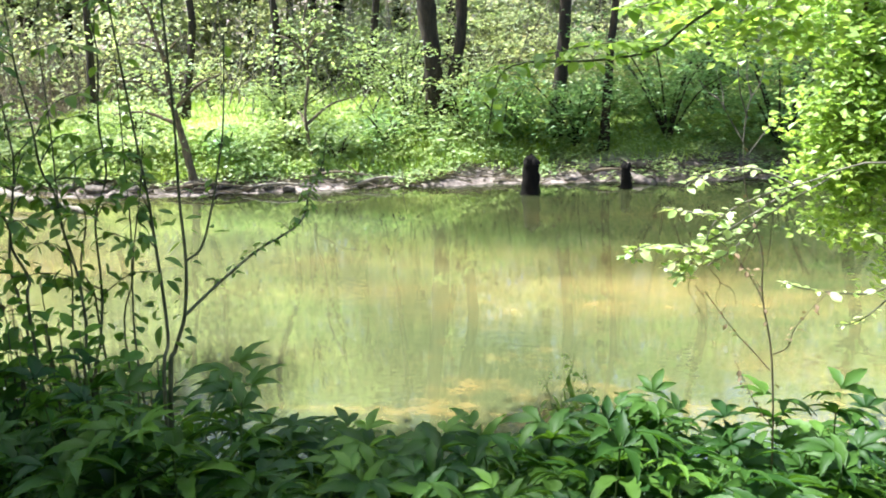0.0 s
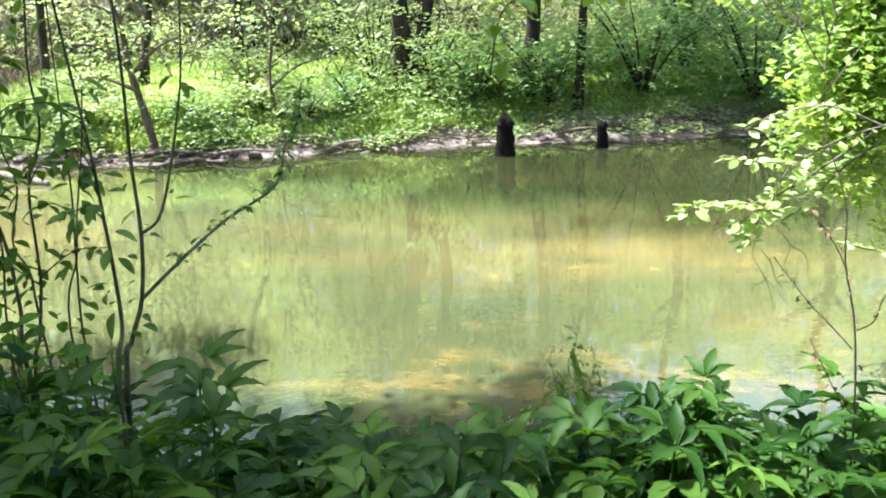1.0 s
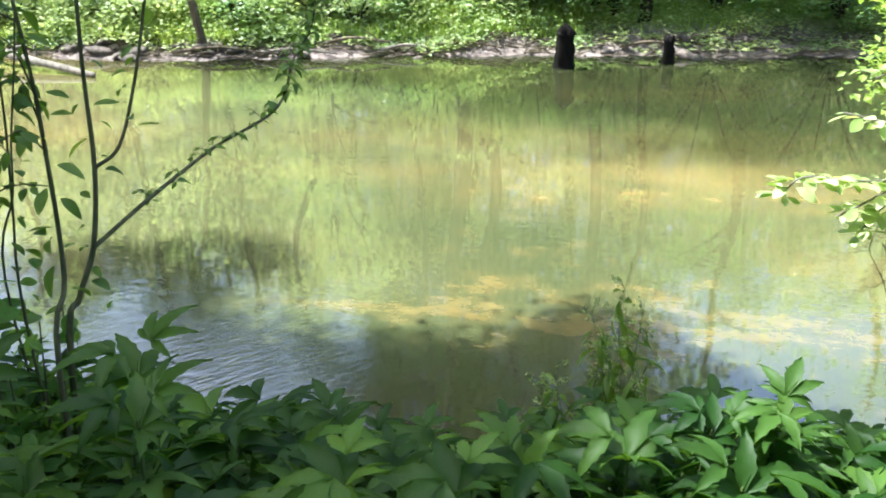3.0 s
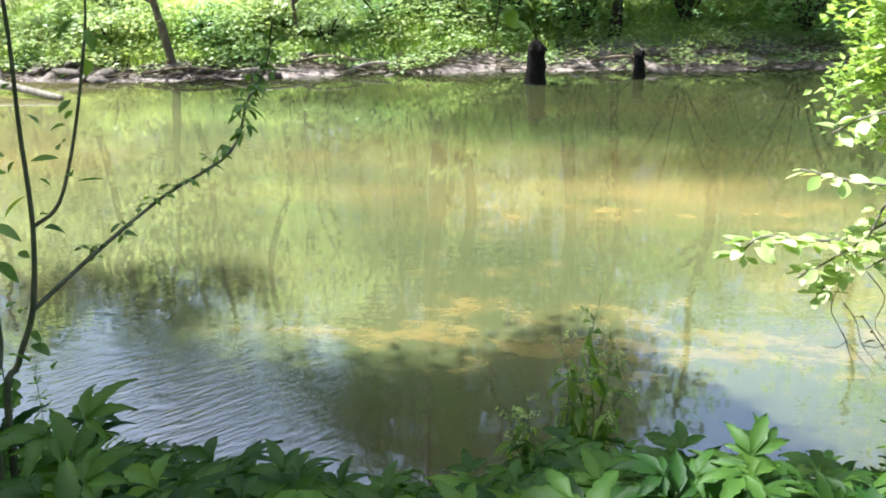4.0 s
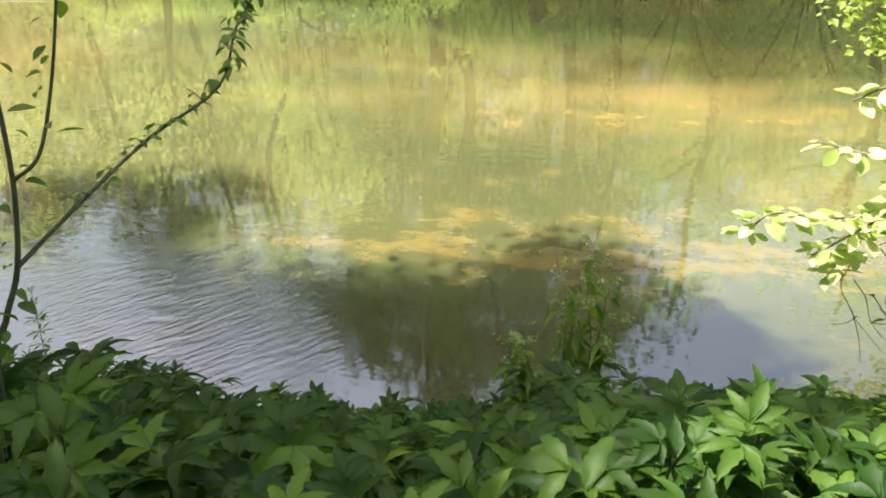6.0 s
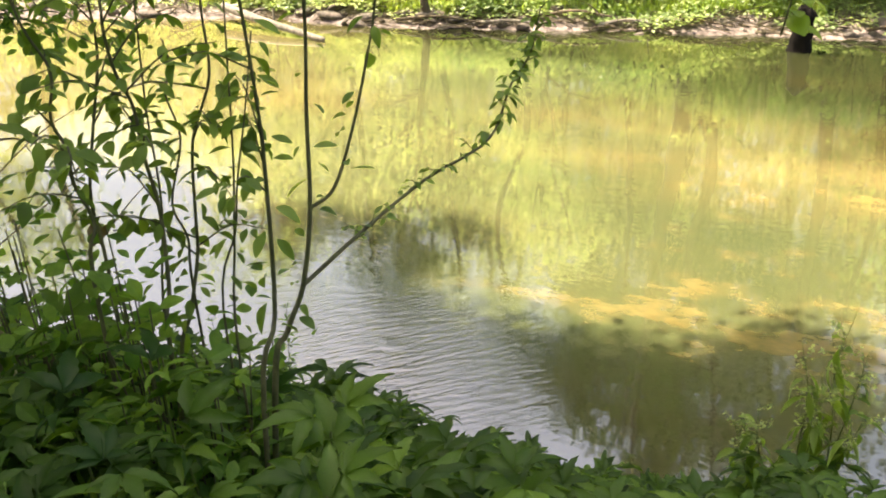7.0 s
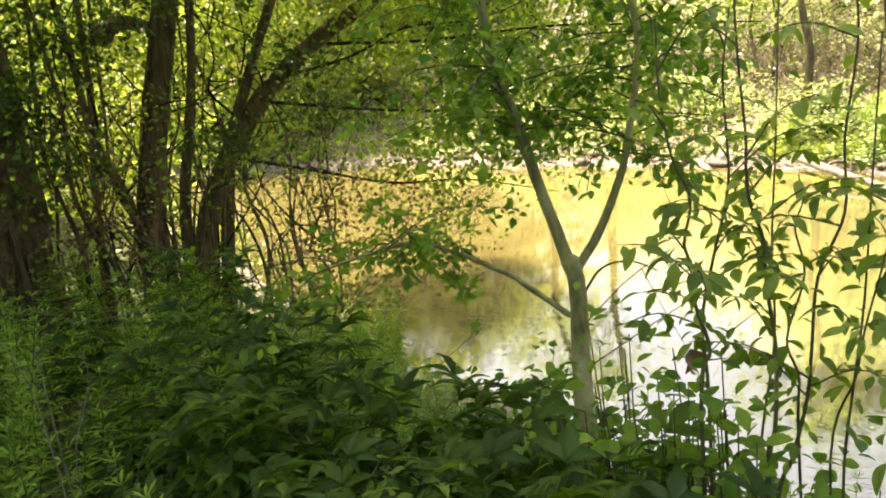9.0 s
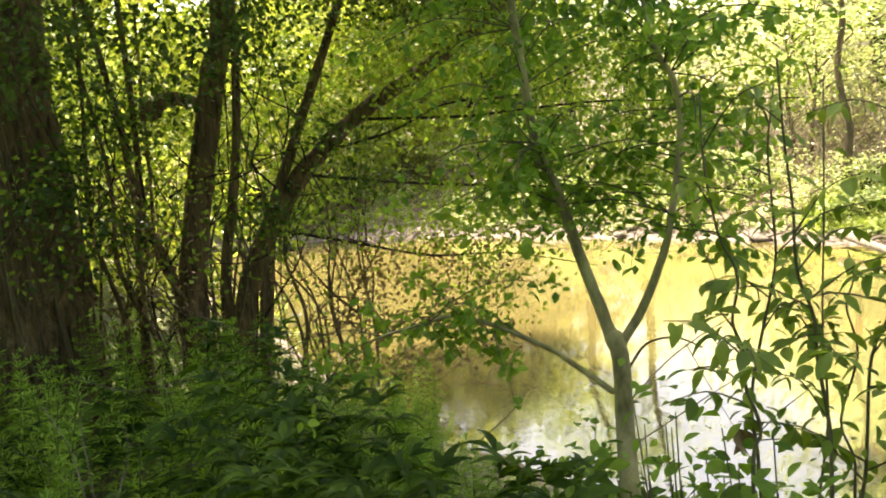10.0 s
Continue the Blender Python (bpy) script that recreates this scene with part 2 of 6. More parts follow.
WATER = water_material()
SOIL = ground_material()
BARK_DARK = bark_material("dark_furrowed_bark", (0.01, 0.007, 0.005), (0.06, 0.043, 0.027))
BARK_THICKET = bark_material("creeper_hung_bark", (0.03, 0.021, 0.013), (0.26, 0.18, 0.11), scale=26.0, stretch=0.2, relief=0.03)
BARK_BROWN = bark_material("brown_bark", (0.06, 0.045, 0.03), (0.2, 0.155, 0.105))
BARK_PALE = bark_material("pale_smooth_bark", (0.1, 0.09, 0.05), (0.54, 0.5, 0.33), scale=12.0, stretch=0.4, relief=0.006)
BARK_GREY = bark_material("grey_dry_wood", (0.1, 0.085, 0.07), (0.28, 0.25, 0.21))
STEM_DRY = bark_material("dry_pinkish_stem", (0.2, 0.15, 0.12), (0.42, 0.34, 0.28))
STEM_DARK = bark_material("dark_shrub_stem", (0.045, 0.05, 0.028), (0.15, 0.145, 0.085), scale=40.0, relief=0.002)
STEM_GREEN = bark_material("green_stalk", (0.06, 0.1, 0.025), (0.13, 0.18, 0.05), scale=30.0, relief=0.001)
STUMP = bark_material("wet_dark_stump", (0.003, 0.0025, 0.002), (0.011, 0.009, 0.007), gloss=0.1)
ROCK = bark_material("muddy_stone", (0.05, 0.04, 0.034), (0.2, 0.165, 0.145), scale=9.0, stretch=1.0, relief=0.03)
LEAF_FAR = leaf_material("far_tree_leaf", (0.21, 0.29, 0.14), (0.48, 0.56, 0.31), 0.42, 0.5, (1.25, 1.3, 0.75))
LEAF_WOOD = leaf_material("woodland_leaf", (0.29, 0.34, 0.19), (0.58, 0.62, 0.42), 0.45, 0.5, (1.25, 1.25, 0.8), odd=(0.46, 0.4, 0.29))
LEAF_LOW = leaf_material("waterside_herb_leaf", (0.24, 0.34, 0.14), (0.54, 0.61, 0.33), 0.4, 0.5, (1.25, 1.3, 0.75))
# crown leaf with backlit shade put into its dark base colour
LEAF_SHADE = leaf_material("shade_dark_crown_leaf", (0.02, 0.045, 0.013), (0.05, 0.09, 0.028), 0.5, 0.25, gloss=0.15)
LEAF_BUSH = leaf_material("bush_leaf", (0.15, 0.26, 0.11), (0.34, 0.48, 0.23), 0.4, 0.48, (1.25, 1.3, 0.7))
LEAF_EDGE = leaf_material("wood_edge_leaf", (0.22, 0.28, 0.065), (0.45, 0.49, 0.15), 0.45, 0.5)
LEAF_RAG = leaf_material("lobed_herb_leaf", (0.022, 0.068, 0.012), (0.086, 0.172, 0.032), 0.45, 0.42, (1.4, 1.4, 0.45), by_object=True, odd=(0.16, 0.29, 0.05), gloss=0.22)
LEAF_RAG_MASS = leaf_material("lobed_herb_mass_leaf", (0.022, 0.066, 0.012), (0.084, 0.168, 0.031), 0.45, 0.42, (1.4, 1.4, 0.45), odd=(0.16, 0.29, 0.05), gloss=0.22)
LEAF_SHRUB = leaf_material("shrub_leaf", (0.1, 0.185, 0.04), (0.24, 0.35, 0.085), 0.45, 0.4, by_object=True, gloss=0.25)
LEAF_SHRUB_MASS = leaf_material("low_shrub_leaf", (0.085, 0.2, 0.042), (0.23, 0.38, 0.088), 0.5, 0.52, gloss=0.2)
# whitened twig leaf: the sun's glare is put into its base colour
LEAF_SUN = leaf_material("sunlit_twig_leaf", (0.27, 0.4, 0.1), (0.58, 0.66, 0.38), 0.32, 0.42, by_object=True, gloss=0.8)
LEAF_LIME = leaf_material("lime_twig_leaf", (0.24, 0.36, 0.06), (0.44, 0.56, 0.12), 0.4, 0.5, by_object=True, gloss=0.4)
# bright yellow-lime shrub leaf, sunlight painted into its colour
LEAF_LIT = leaf_material("sun_painted_leaf", (0.42, 0.58, 0.04), (0.5, 0.66, 0.06), 0.4, 0.5, by_object=True)
LEAF_BOUGH = leaf_material("bough_leaf", (0.22, 0.34, 0.075), (0.43, 0.55, 0.17), 0.42, 0.48, (1.25, 1.3, 0.6))
LEAF_CLUMP = leaf_material("thicket_leaf", (0.12, 0.21, 0.045), (0.31, 0.42, 0.1), 0.45, 0.55, gloss=0.2)
# thicket leaf as it looks in shade, the dimness put into the colour
LEAF_DIM = leaf_material("shaded_thicket_leaf", (0.035, 0.075, 0.018), (0.1, 0.17, 0.045), 0.4, 0.38, gloss=0.35)
LEAF_CLEAVER = leaf_material("narrow_herb_leaf", (0.11, 0.24, 0.04), (0.31, 0.48, 0.09), 0.5, 0.42, odd=(0.36, 0.5, 0.13), gloss=0.12)
GRASS = leaf_material("grass_blade", (0.28, 0.38, 0.08), (0.46, 0.56, 0.16), 0.5, 0.35)
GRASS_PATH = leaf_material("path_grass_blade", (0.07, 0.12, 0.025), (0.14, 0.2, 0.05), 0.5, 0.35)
DRY = leaf_material("dry_leaf", (0.12, 0.08, 0.045), (0.22, 0.15, 0.085), 0.7, 0.15)

# ---------------------------------------------------------------- mesh helpers
def mesh_of(name, verts, faces, material, smooth=False):
    """A mesh from arrays: verts (n, 3), faces (m, k) with one k."""
    verts, faces = np.asarray(verts, np.float32), np.asarray(faces, np.int32)
    me = bpy.data.meshes.new(name)
    k = faces.shape[1]
    me.vertices.add(len(verts))
    me.vertices.foreach_set("co", verts.ravel())
    me.loops.add(faces.size)
    me.loops.foreach_set("vertex_index", faces.ravel())
    me.polygons.add(len(faces))
    me.polygons.foreach_set("loop_start", np.arange(0, faces.size, k, dtype=np.int32))
    me.polygons.foreach_set("loop_total", np.full(len(faces), k, np.int32))
    me.polygons.foreach_set("use_smooth", np.full(len(faces), smooth))
    me.update(calc_edges=True)
    me.validate()
    me.materials.append(material)
    return me


def child(name, data, parent, label=""):
    ob = new(name, data)
    ob.parent = parent
    return tagged(ob, label) if label else ob


def thing(name, at, label, category, group="", kind=""):
    ob = new(name)
    ob.location = at
    ob.empty_display_size = 0.1
    return tagged(ob, label, category, group, kind)


def tube(points, radii, sides=7, lump=0.0, rng=None):
    """Verts and quads of a tapering round limb along points."""
    pts = [Vector(p) for p in points]
    verts, faces = [], []
    side = Vector((1, 0, 0))
    for i, p in enumerate(pts):
        along = (pts[min(i + 1, len(pts) - 1)] - pts[max(i - 1, 0)]).normalized()
        side = (side - along * side.dot(along))
        side = side.normalized() if side.length > 1e-4 else along.orthogonal().normalized()
        up = along.cross(side)
        for k in range(sides):
            a = 2 * math.pi * k / sides
            r = radii[i] * (1 + (lump * rng.uniform(-1, 1) if lump else 0))
            verts.append(p + (side * math.cos(a) + up * math.sin(a)) * r)
        if i:
            for k in range(sides):
                a, b = (i - 1) * sides + k, (i - 1) * sides + (k + 1) % sides
                faces.append((a, b, b + sides, a + sides))
    n = len(verts)
    verts.append(pts[-1] + (pts[-1] - pts[-2]).normalized() * radii[-1])
    for k in range(sides):
        a, b = n - sides + k, n - sides + (k + 1) % sides
        faces.append((a, b, n, n))
    return [tuple(v) for v in verts], faces


def curve_points(points, steps):
    """A smooth line through points (Catmull-Rom)."""
    p = [Vector(q) for q in points]
    p = [p[0] * 2 - p[1]] + p + [p[-1] * 2 - p[-2]]
    out = []
    for i in range(1, len(p) - 2):
        for s in range(steps):
            t = s / steps
            a, b, c, d = p[i - 1:i + 3]
            out.append(0.5 * (2 * b + (c - a) * t + (2 * a - 5 * b + 4 * c - d) * t * t + (3 * b - a - 3 * c + d) * t ** 3))
    return out + [p[-2]]


def taper(n, r0, r1):
    return [r0 + (r1 - r0) * i / (n - 1) for i in range(n)]


def limb_mesh(name, points, r0, r1, material, steps=4, sides=7, lump=0.0, seed=1, flare=0.0):
    line = curve_points(points, steps)
    radii = taper(len(line), r0, r1)
    if flare:
        for i in range(min(3, len(radii))):
            radii[i] *= 1 + flare * (1 - i / 3)
    v, f = tube(line, radii, sides, lump, random.Random(seed))
    tri = [q[:3] if q[2] == q[3] else q for q in f]
    me = bpy.data.meshes.new(name)
    me.from_pydata(v, [], tri)
    me.polygons.foreach_set("use_smooth", [True] * len(tri))
    me.materials.append(material)
    return me


def joined_tubes(name, lines, material, sides=4):
    """One mesh of many thin twigs: lines of (points, r0, r1)."""
    vs, fs = [], []
    for pts, r0, r1 in lines:
        v, f = tube(pts, taper(len(pts), r0, r1), sides)
        n = len(vs)
        vs += v
        fs += [tuple(n + i for i in q) for q in f]
    tri = [q[:3] if q[2] == q[3] else q for q in fs]
    me = bpy.data.meshes.new(name)
    me.from_pydata(vs, [], tri)
    me.polygons.foreach_set("use_smooth", [True] * len(tri))
    me.materials.append(material)
    return me


# leaf outlines, along +y from the stalk, one unit long
DIAMOND = (np.array([(0, 0, 0), (0.32, 0.45, 0.07), (0, 1, -0.08), (-0.32, 0.45, 0.07)], float), np.array([(0, 1, 2), (0, 2, 3)]))
BLADE = (np.array([(-0.03, 0, 0), (0.03, 0, 0), (0.02, 0.6, 0.06), (0, 1, 0.25), (-0.02, 0.6, 0.06)], float), np.array([(0, 1, 2), (0, 2, 4), (4, 2, 3)]))


def ovate(width=0.3, droop=0.25, fold=0.08):
    rows = [(0.0, 0.03), (0.12, 0.38), (0.3, 0.82), (0.5, 1.0), (0.7, 0.86), (0.88, 0.46), (1.0, 0.0)]
    v, f = [], []
    for y, w in rows:
        z = -droop * y * y
        v += [(-w * width, y, z + fold * w), (0, y, z), (w * width, y, z + fold * w)]
    for i in range(len(rows) - 1):
        a = 3 * i
        f += [(a, a + 1, a + 4), (a, a + 4, a + 3), (a + 1, a + 2, a + 5), (a + 1, a + 5, a + 4)]
    return np.array(v, float), np.array(f)


def lobed(rng, lobes=3):
    """A large leaf of three to five pointed, toothed lobes that spring from one stalk."""
    vs, fs = [], []
    spread = {3: (-52, 0, 52), 5: (-88, -44, 0, 44, 88)}[lobes]
    for k, a in enumerate(spread):
        size = 1.0 if a == 0 else (0.84 if abs(a) < 60 else 0.55)
        a = radians(a + rng.uniform(-6, 6))
        rows = [(0.0, 0.04), (0.14, 0.075), (0.3, 0.145), (0.38, 0.172), (0.46, 0.132), (0.56, 0.15), (0.64, 0.1), (0.76, 0.095), (0.86, 0.042), (1.0, 0.0)]
        n = len(vs)
        tilt = rng.uniform(-0.12, 0.2)
        for y, w in rows:
            z = 0.14 * math.sin(y * 2.2) - (0.3 + tilt) * y * y
            for sx in (-1, 0, 1):
                x = sx * w
                q = (x * math.cos(a) + y * math.sin(a), y * math.cos(a) - x * math.sin(a), z + (0.05 + 0.12 * w) * abs(sx) + 0.004 * k)
                vs.append(tuple(c * size for c in q))
        for i in range(len(rows) - 1):
            b = n + 3 * i
            fs += [(b, b + 1, b + 4), (b, b + 4, b + 3), (b + 1, b + 2, b + 5), (b + 1, b + 5, b + 4)]
    return np.array(vs, float), np.array(fs)


def leaf_mesh(name, shape, material, size=1.0):
    return mesh_of(name, shape[0] * size, shape[1], material, smooth=True)


def cloud(name, centres, sizes, material, seed, shape=DIAMOND, up=0.6, facing=None):
    """One mesh of many small leaves at centres: each turned at random, faces mostly upwards (up 0 to 1)."""
    rg = np.random.default_rng(seed)
    c = np.asarray(centres, float)
    n = len(c)
    s = np.broadcast_to(sizes, (n,)) * rg.uniform(0.7, 1.25, n)
    nz = rg.normal(size=(n, 3))
    nz /= np.linalg.norm(nz, axis=1)[:, None]
    nz = nz * (1 - up) + np.array([0, 0, 1.0]) * up
    nz /= np.linalg.norm(nz, axis=1)[:, None]
    d = rg.normal(size=(n, 3))
    d -= nz * (d * nz).sum(1)[:, None]
    d /= np.linalg.norm(d, axis=1)[:, None]
    x = np.cross(d, nz)
    base, tri = shape
    v = (base[None, :, 0, None] * x[:, None] + base[None, :, 1, None] * d[:, None] + base[None, :, 2, None] * nz[:, None]) * s[:, None, None] + c[:, None]
    f = tri[None] + (np.arange(n) * len(base))[:, None, None]
    return mesh_of(name, v.reshape(-1, 3), f.reshape(-1, 3), material)


def clumps(seed, boxes, per, spread):
    """Leaf places gathered in clumps: boxes of (count, low corner, high corner)."""
    rg = np.random.default_rng(seed)
    out = []
    for count, lo, hi in boxes:
        c = rg.uniform(lo, hi, size=(count, 3))
        k = rg.integers(max(2, per // 2), per * 3 // 2, count)
        cc = np.repeat(c, k, axis=0)
        out.append(cc + rg.normal(size=cc.shape) * np.array([spread, spread, spread * 0.6]))
    return np.concatenate(out)


# ---------------------------------------------------------------- ground and water
SHORE_X = [-60, -34, -25, -21, -14, -10, -7, -4, -1, 2, 6, 14, 40, 80]
SHORE_Y = [-9, 3, 10.2, 12.3, 14.3, 15.2, 15.05, 15.5, 15.9, 15.9, 16.2, 17.0, 18.5, 20]


def shore(x):
    return np.interp(x, SHORE_X, SHORE_Y)


def height(x, y):
    """Height of the ground over the water."""
    x, y = np.asarray(x, float), np.asarray(y, float)
    edge = 4.95 + 0.25 * np.sin(x * 0.9) + 0.12 * np.sin(x * 2.3 + 1)
    near = np.interp(edge - y, [-2.0, -0.3, 0.0, 0.3, 1.2, 2.6, 5.0], [-0.7, -0.25, 0.0, 0.25, 0.72, 1.5, 1.62])
    d = y - shore(x)
    far = np.interp(d, [-2.0, -0.4, 0.0, 0.5, 1.1, 1.7, 3.0, 8.0, 60.0], [-0.7, -0.2, 0.0, 0.14, 0.3, 0.55, 0.72, 1.15, 4.0])
    wob = 0.05 * np.sin(x * 1.7 + y) + 0.04 * np.sin(x * 3.1 - y * 2.3)
    return np.maximum(near, far) + wob * np.clip((np.maximum(near, far) + 0.1) * 4, 0, 1)


def ground_z(x, y):
    return float(height(x, y))


def grid_lines(lo, hi, fine_lo, fine_hi, step, coarse):
    a = np.arange(fine_lo, fine_hi + step / 2, step)
    left = fine_lo - np.cumsum(coarse * 1.35 ** np.arange(40))
    right = fine_hi + np.cumsum(coarse * 1.35 ** np.arange(40))
    return np.concatenate([left[left > lo][::-1], a, right[right < hi]])


gx = grid_lines(-900, 900, -28, 10, 0.2, 0.5)
gy = grid_lines(-900, 900, -1, 22, 0.16, 0.4)
GX, GY = np.meshgrid(gx, gy)
GZ = height(GX, GY)
rough = np.random.default_rng(4).normal(size=GZ.shape) * 0.022
GZ = GZ + rough * ((GX > -28) & (GX < 10) & (GY > -1) & (GY < 22))
nx, ny = len(gx), len(gy)
idx = np.arange(nx * ny).reshape(ny, nx)
quads = np.stack([idx[:-1, :-1], idx[:-1, 1:], idx[1:, 1:], idx[1:, :-1]], -1).reshape(-1, 4)
ground = new("ground", mesh_of("ground", np.stack([GX, GY, GZ], -1).reshape(-1, 3), quads, SOIL, True))
tagged(ground, "muddy river banks with soil, leaf litter and sunlit grass", "ground", kind="structure")
wx, wy = np.linspace(-75, 75, 31), np.linspace(-14, 24, 21)
WX, WY = np.meshgrid(wx, wy)
idx = np.arange(wx.size * wy.size).reshape(wy.size, wx.size)
quads = np.stack([idx[:-1, :-1], idx[:-1, 1:], idx[1:, 1:], idx[1:, :-1]], -1).reshape(-1, 4)
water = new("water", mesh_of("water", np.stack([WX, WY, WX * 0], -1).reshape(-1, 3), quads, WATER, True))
tagged(water, "still murky green-yellow river water with ochre shoals", "water", kind="structure")

# ---------------------------------------------------------------- far bank
def stump(at, tall, r, lean):
    x, y = at
    t = thing("tree_stump", (x, y, 0), "dark wet broken tree stump standing in shallow water", "stump", "stumps by the far shore")
    rng = random.Random(int(r * 1000))
    line = [(0, 0, -0.4), (0, 0, 0.05), (lean * 0.4, 0, tall * 0.5), (lean, 0, tall * 0.9)]
    child("trunk", limb_mesh("stump_trunk", line, r, r * 0.66, STUMP, 3, 12, 0.12, 5, 0.5), t)
    for k in range(5):
        a = k * 1.3
        p = Vector((lean + math.cos(a) * r * 0.5, math.sin(a) * r * 0.5, tall * 0.82))
        h = rng.uniform(0.08, 0.2) * tall
        child("splinter", limb_mesh("splinter", [p, p + Vector((0.01, 0, h * 0.6)), p + Vector((0.015, 0.0, h))], r * 0.42, r * 0.12, STUMP, 2, 5), t)
    return t


stump((-0.24, 15.1), 0.62, 0.19, 0.02)
stump((1.36, 15.5), 0.42, 0.11, -0.02)


def stone_mesh(seed, size):
    bm = bmesh.new()
    bmesh.ops.create_icosphere(bm, subdivisions=2, radius=1)
    for v in bm.verts:
        k = noise.noise(v.co * 1.4 + Vector((seed * 7.1, 0, 0)))
        v.co *= 1 + 0.45 * k + 0.3 * noise.noise(v.co * 3.7 + Vector((0, seed * 3.3, 0)))
        v.co.x *= size[0]
        v.co.y *= size[1]
        v.co.z *= size[2]
    me = bpy.data.meshes.new("stone")
    bm.to_mesh(me)
    bm.free()
    me.materials.append(ROCK)
    me.polygons.foreach_set("use_smooth", [True] * len(me.polygons))
    return me


STONES = [stone_mesh(i, s) for i, s in enumerate([(0.3, 0.2, 0.1), (0.2, 0.16, 0.09), (0.42, 0.22, 0.1), (0.13, 0.1, 0.07)])]
rng = random.Random(3)
for i in range(48):
    x = rng.uniform(-26, 4)
    if i < 26:
        x = rng.uniform(-9, -4)
    y = float(shore(x)) + rng.uniform(-0.05, 0.75)
    s = new("stone", STONES[i % 4])
    s.location = (x, y, ground_z(x, y) + 0.02)
    s.rotation_euler = (rng.uniform(-0.2, 0.2), rng.uniform(-0.2, 0.2), rng.uniform(0, 6.28))
    k = rng.uniform(0.4, 0.95)
    s.scale = (k, k, k)
    tagged(s, "pale muddy stone lying on the far shore", "stone", "stones on the far shore")

# driftwood and the pale log that lies in the water
def fallen(name, line, r0, r1, material, label, twigs=0, seed=0, group=""):
    p0 = Vector(line[0])
    t = thing(name, p0, label, "log" if "log" in name else "branch", group)
    child("stem", limb_mesh(name, [Vector(p) - p0 for p in line], r0, r1, material, 4, 7, 0.08, seed), t)
    rng = random.Random(seed)
    for k in range(twigs):
        a, b = Vector(line[0]) - p0, Vector(line[-1]) - p0
        p = a.lerp(b, rng.uniform(0.2, 0.9))
        q = p + Vector((rng.uniform(-0.4, 0.4), rng.uniform(-0.3, 0.2), rng.uniform(0.05, 0.3)))
        child("twig", limb_mesh("twig", [p, p.lerp(q, 0.5) + Vector((0, 0, 0.04)), q], r1 * 0.7, r1 * 0.25, material, 3, 5), t)
    return t


fallen("fallen_log", [(-10.4, 14.95, 0.26), (-9.2, 14.4, 0.17), (-8.3, 14.1, 0.1), (-7.55, 13.85, 0.03)], 0.085, 0.05, BARK_GREY, "pale barkless log slanting from the bank into water", 2, 1)
for i, (x, dy, L, a) in enumerate([(-6.9, 0.2, 1.6, 0.1), (-5.5, 0.15, 1.5, -0.15), (-4.4, 0.3, 1.2, 0.2), (-8.8, 0.5, 1.5, 0.05), (-2.6, 0.3, 1.3, 0.0), (-3.4, 0.15, 1.0, 0.25), (0.6, 0.25, 1.0, -0.1), (-13.8, 0.9, 2.2, 0.5), (-15.0, 0.8, 2.0, 0.2), (-16.8, 1.0, 2.4, -0.3), (-12.6, 1.2, 1.8, 0.8), (-18.5, 0.7, 2.2, 0.2), (-14.5, 1.5, 1.8, 0.9)]):
    y = float(shore(x)) + dy
    z = ground_z(x, y) + 0.06
    fallen("driftwood_branch", [(x, y, z), (x + L * 0.5, y + a * 0.4, z + 0.09), (x + L, y + a * 0.3, z + 0.02)], 0.035, 0.015, BARK_GREY if i % 2 and x < -3 else BARK_BROWN,
           "dry driftwood branch lying on the muddy shore", 3, 20 + i, "driftwood on the far shore")


def tree(at, trunks, crown_h, crown_r, leaves, seed, leaf=0.14, material=LEAF_FAR, bark=BARK_DARK, label="", group="trees of the far bank", low=0.35, crook=0.2):
    """A tree: one or more bent trunks (offset, lean, radius), limbs and a ragged crown of leaf clumps."""
    x, y = at
    z = ground_z(x, y)
    rng = random.Random(seed)
    t = thing("tree", (x, y, z), label or "dark-trunked leafy tree on the far bank", "tree", group)
    rg = np.random.default_rng(seed)
    pts = []
    for dx, lean, r in trunks:
        h = crown_h * rng.uniform(0.8, 1.0)
        line = [Vector((dx, 0, -0.15))]
        for k in range(1, 6):
            f = k / 5
            line.append(Vector((dx + lean * h * f * 0.3 + rng.uniform(-crook, crook), rng.uniform(-0.15, 0.15), h * f)))
        child("trunk", limb_mesh("tree_trunk", line, r, r * 0.22, bark, 8, 12, 0.2, seed, 0.5), t)
        for k in range(9):
            f = rng.uniform(low, 0.95)
            base = line[int(f * 5)].lerp(line[min(5, int(f * 5) + 1)], f * 5 % 1)
            a = rng.uniform(0, 6.28)
            L = crown_r * rng.uniform(0.5, 1.0) * (1.15 - f * 0.5)
            tip = base + Vector((math.cos(a) * L, math.sin(a) * L, L * rng.uniform(0.15, 0.7)))
            mid = base.lerp(tip, 0.5) + Vector((0, 0, L * 0.12))
            child("limb", limb_mesh("tree_limb", [base, mid, tip], r * (1 - f) * 0.5 + 0.02, 0.012, bark, 3, 6), t)
            n = leaves // (9 * len(trunks))
            c = 12
            for q in range(n // c):
                g = base.lerp(tip, rng.uniform(0.25, 1.1))
                g = np.array(g) + rg.normal(size=3) * crown_r * 0.2
                pts.append(g + rg.normal(size=(c, 3)) * np.array([0.3, 0.3, 0.1]))
    pts = np.concatenate(pts)
    child("crown", cloud("tree_crown", pts, leaf, material, seed), t)
    return t


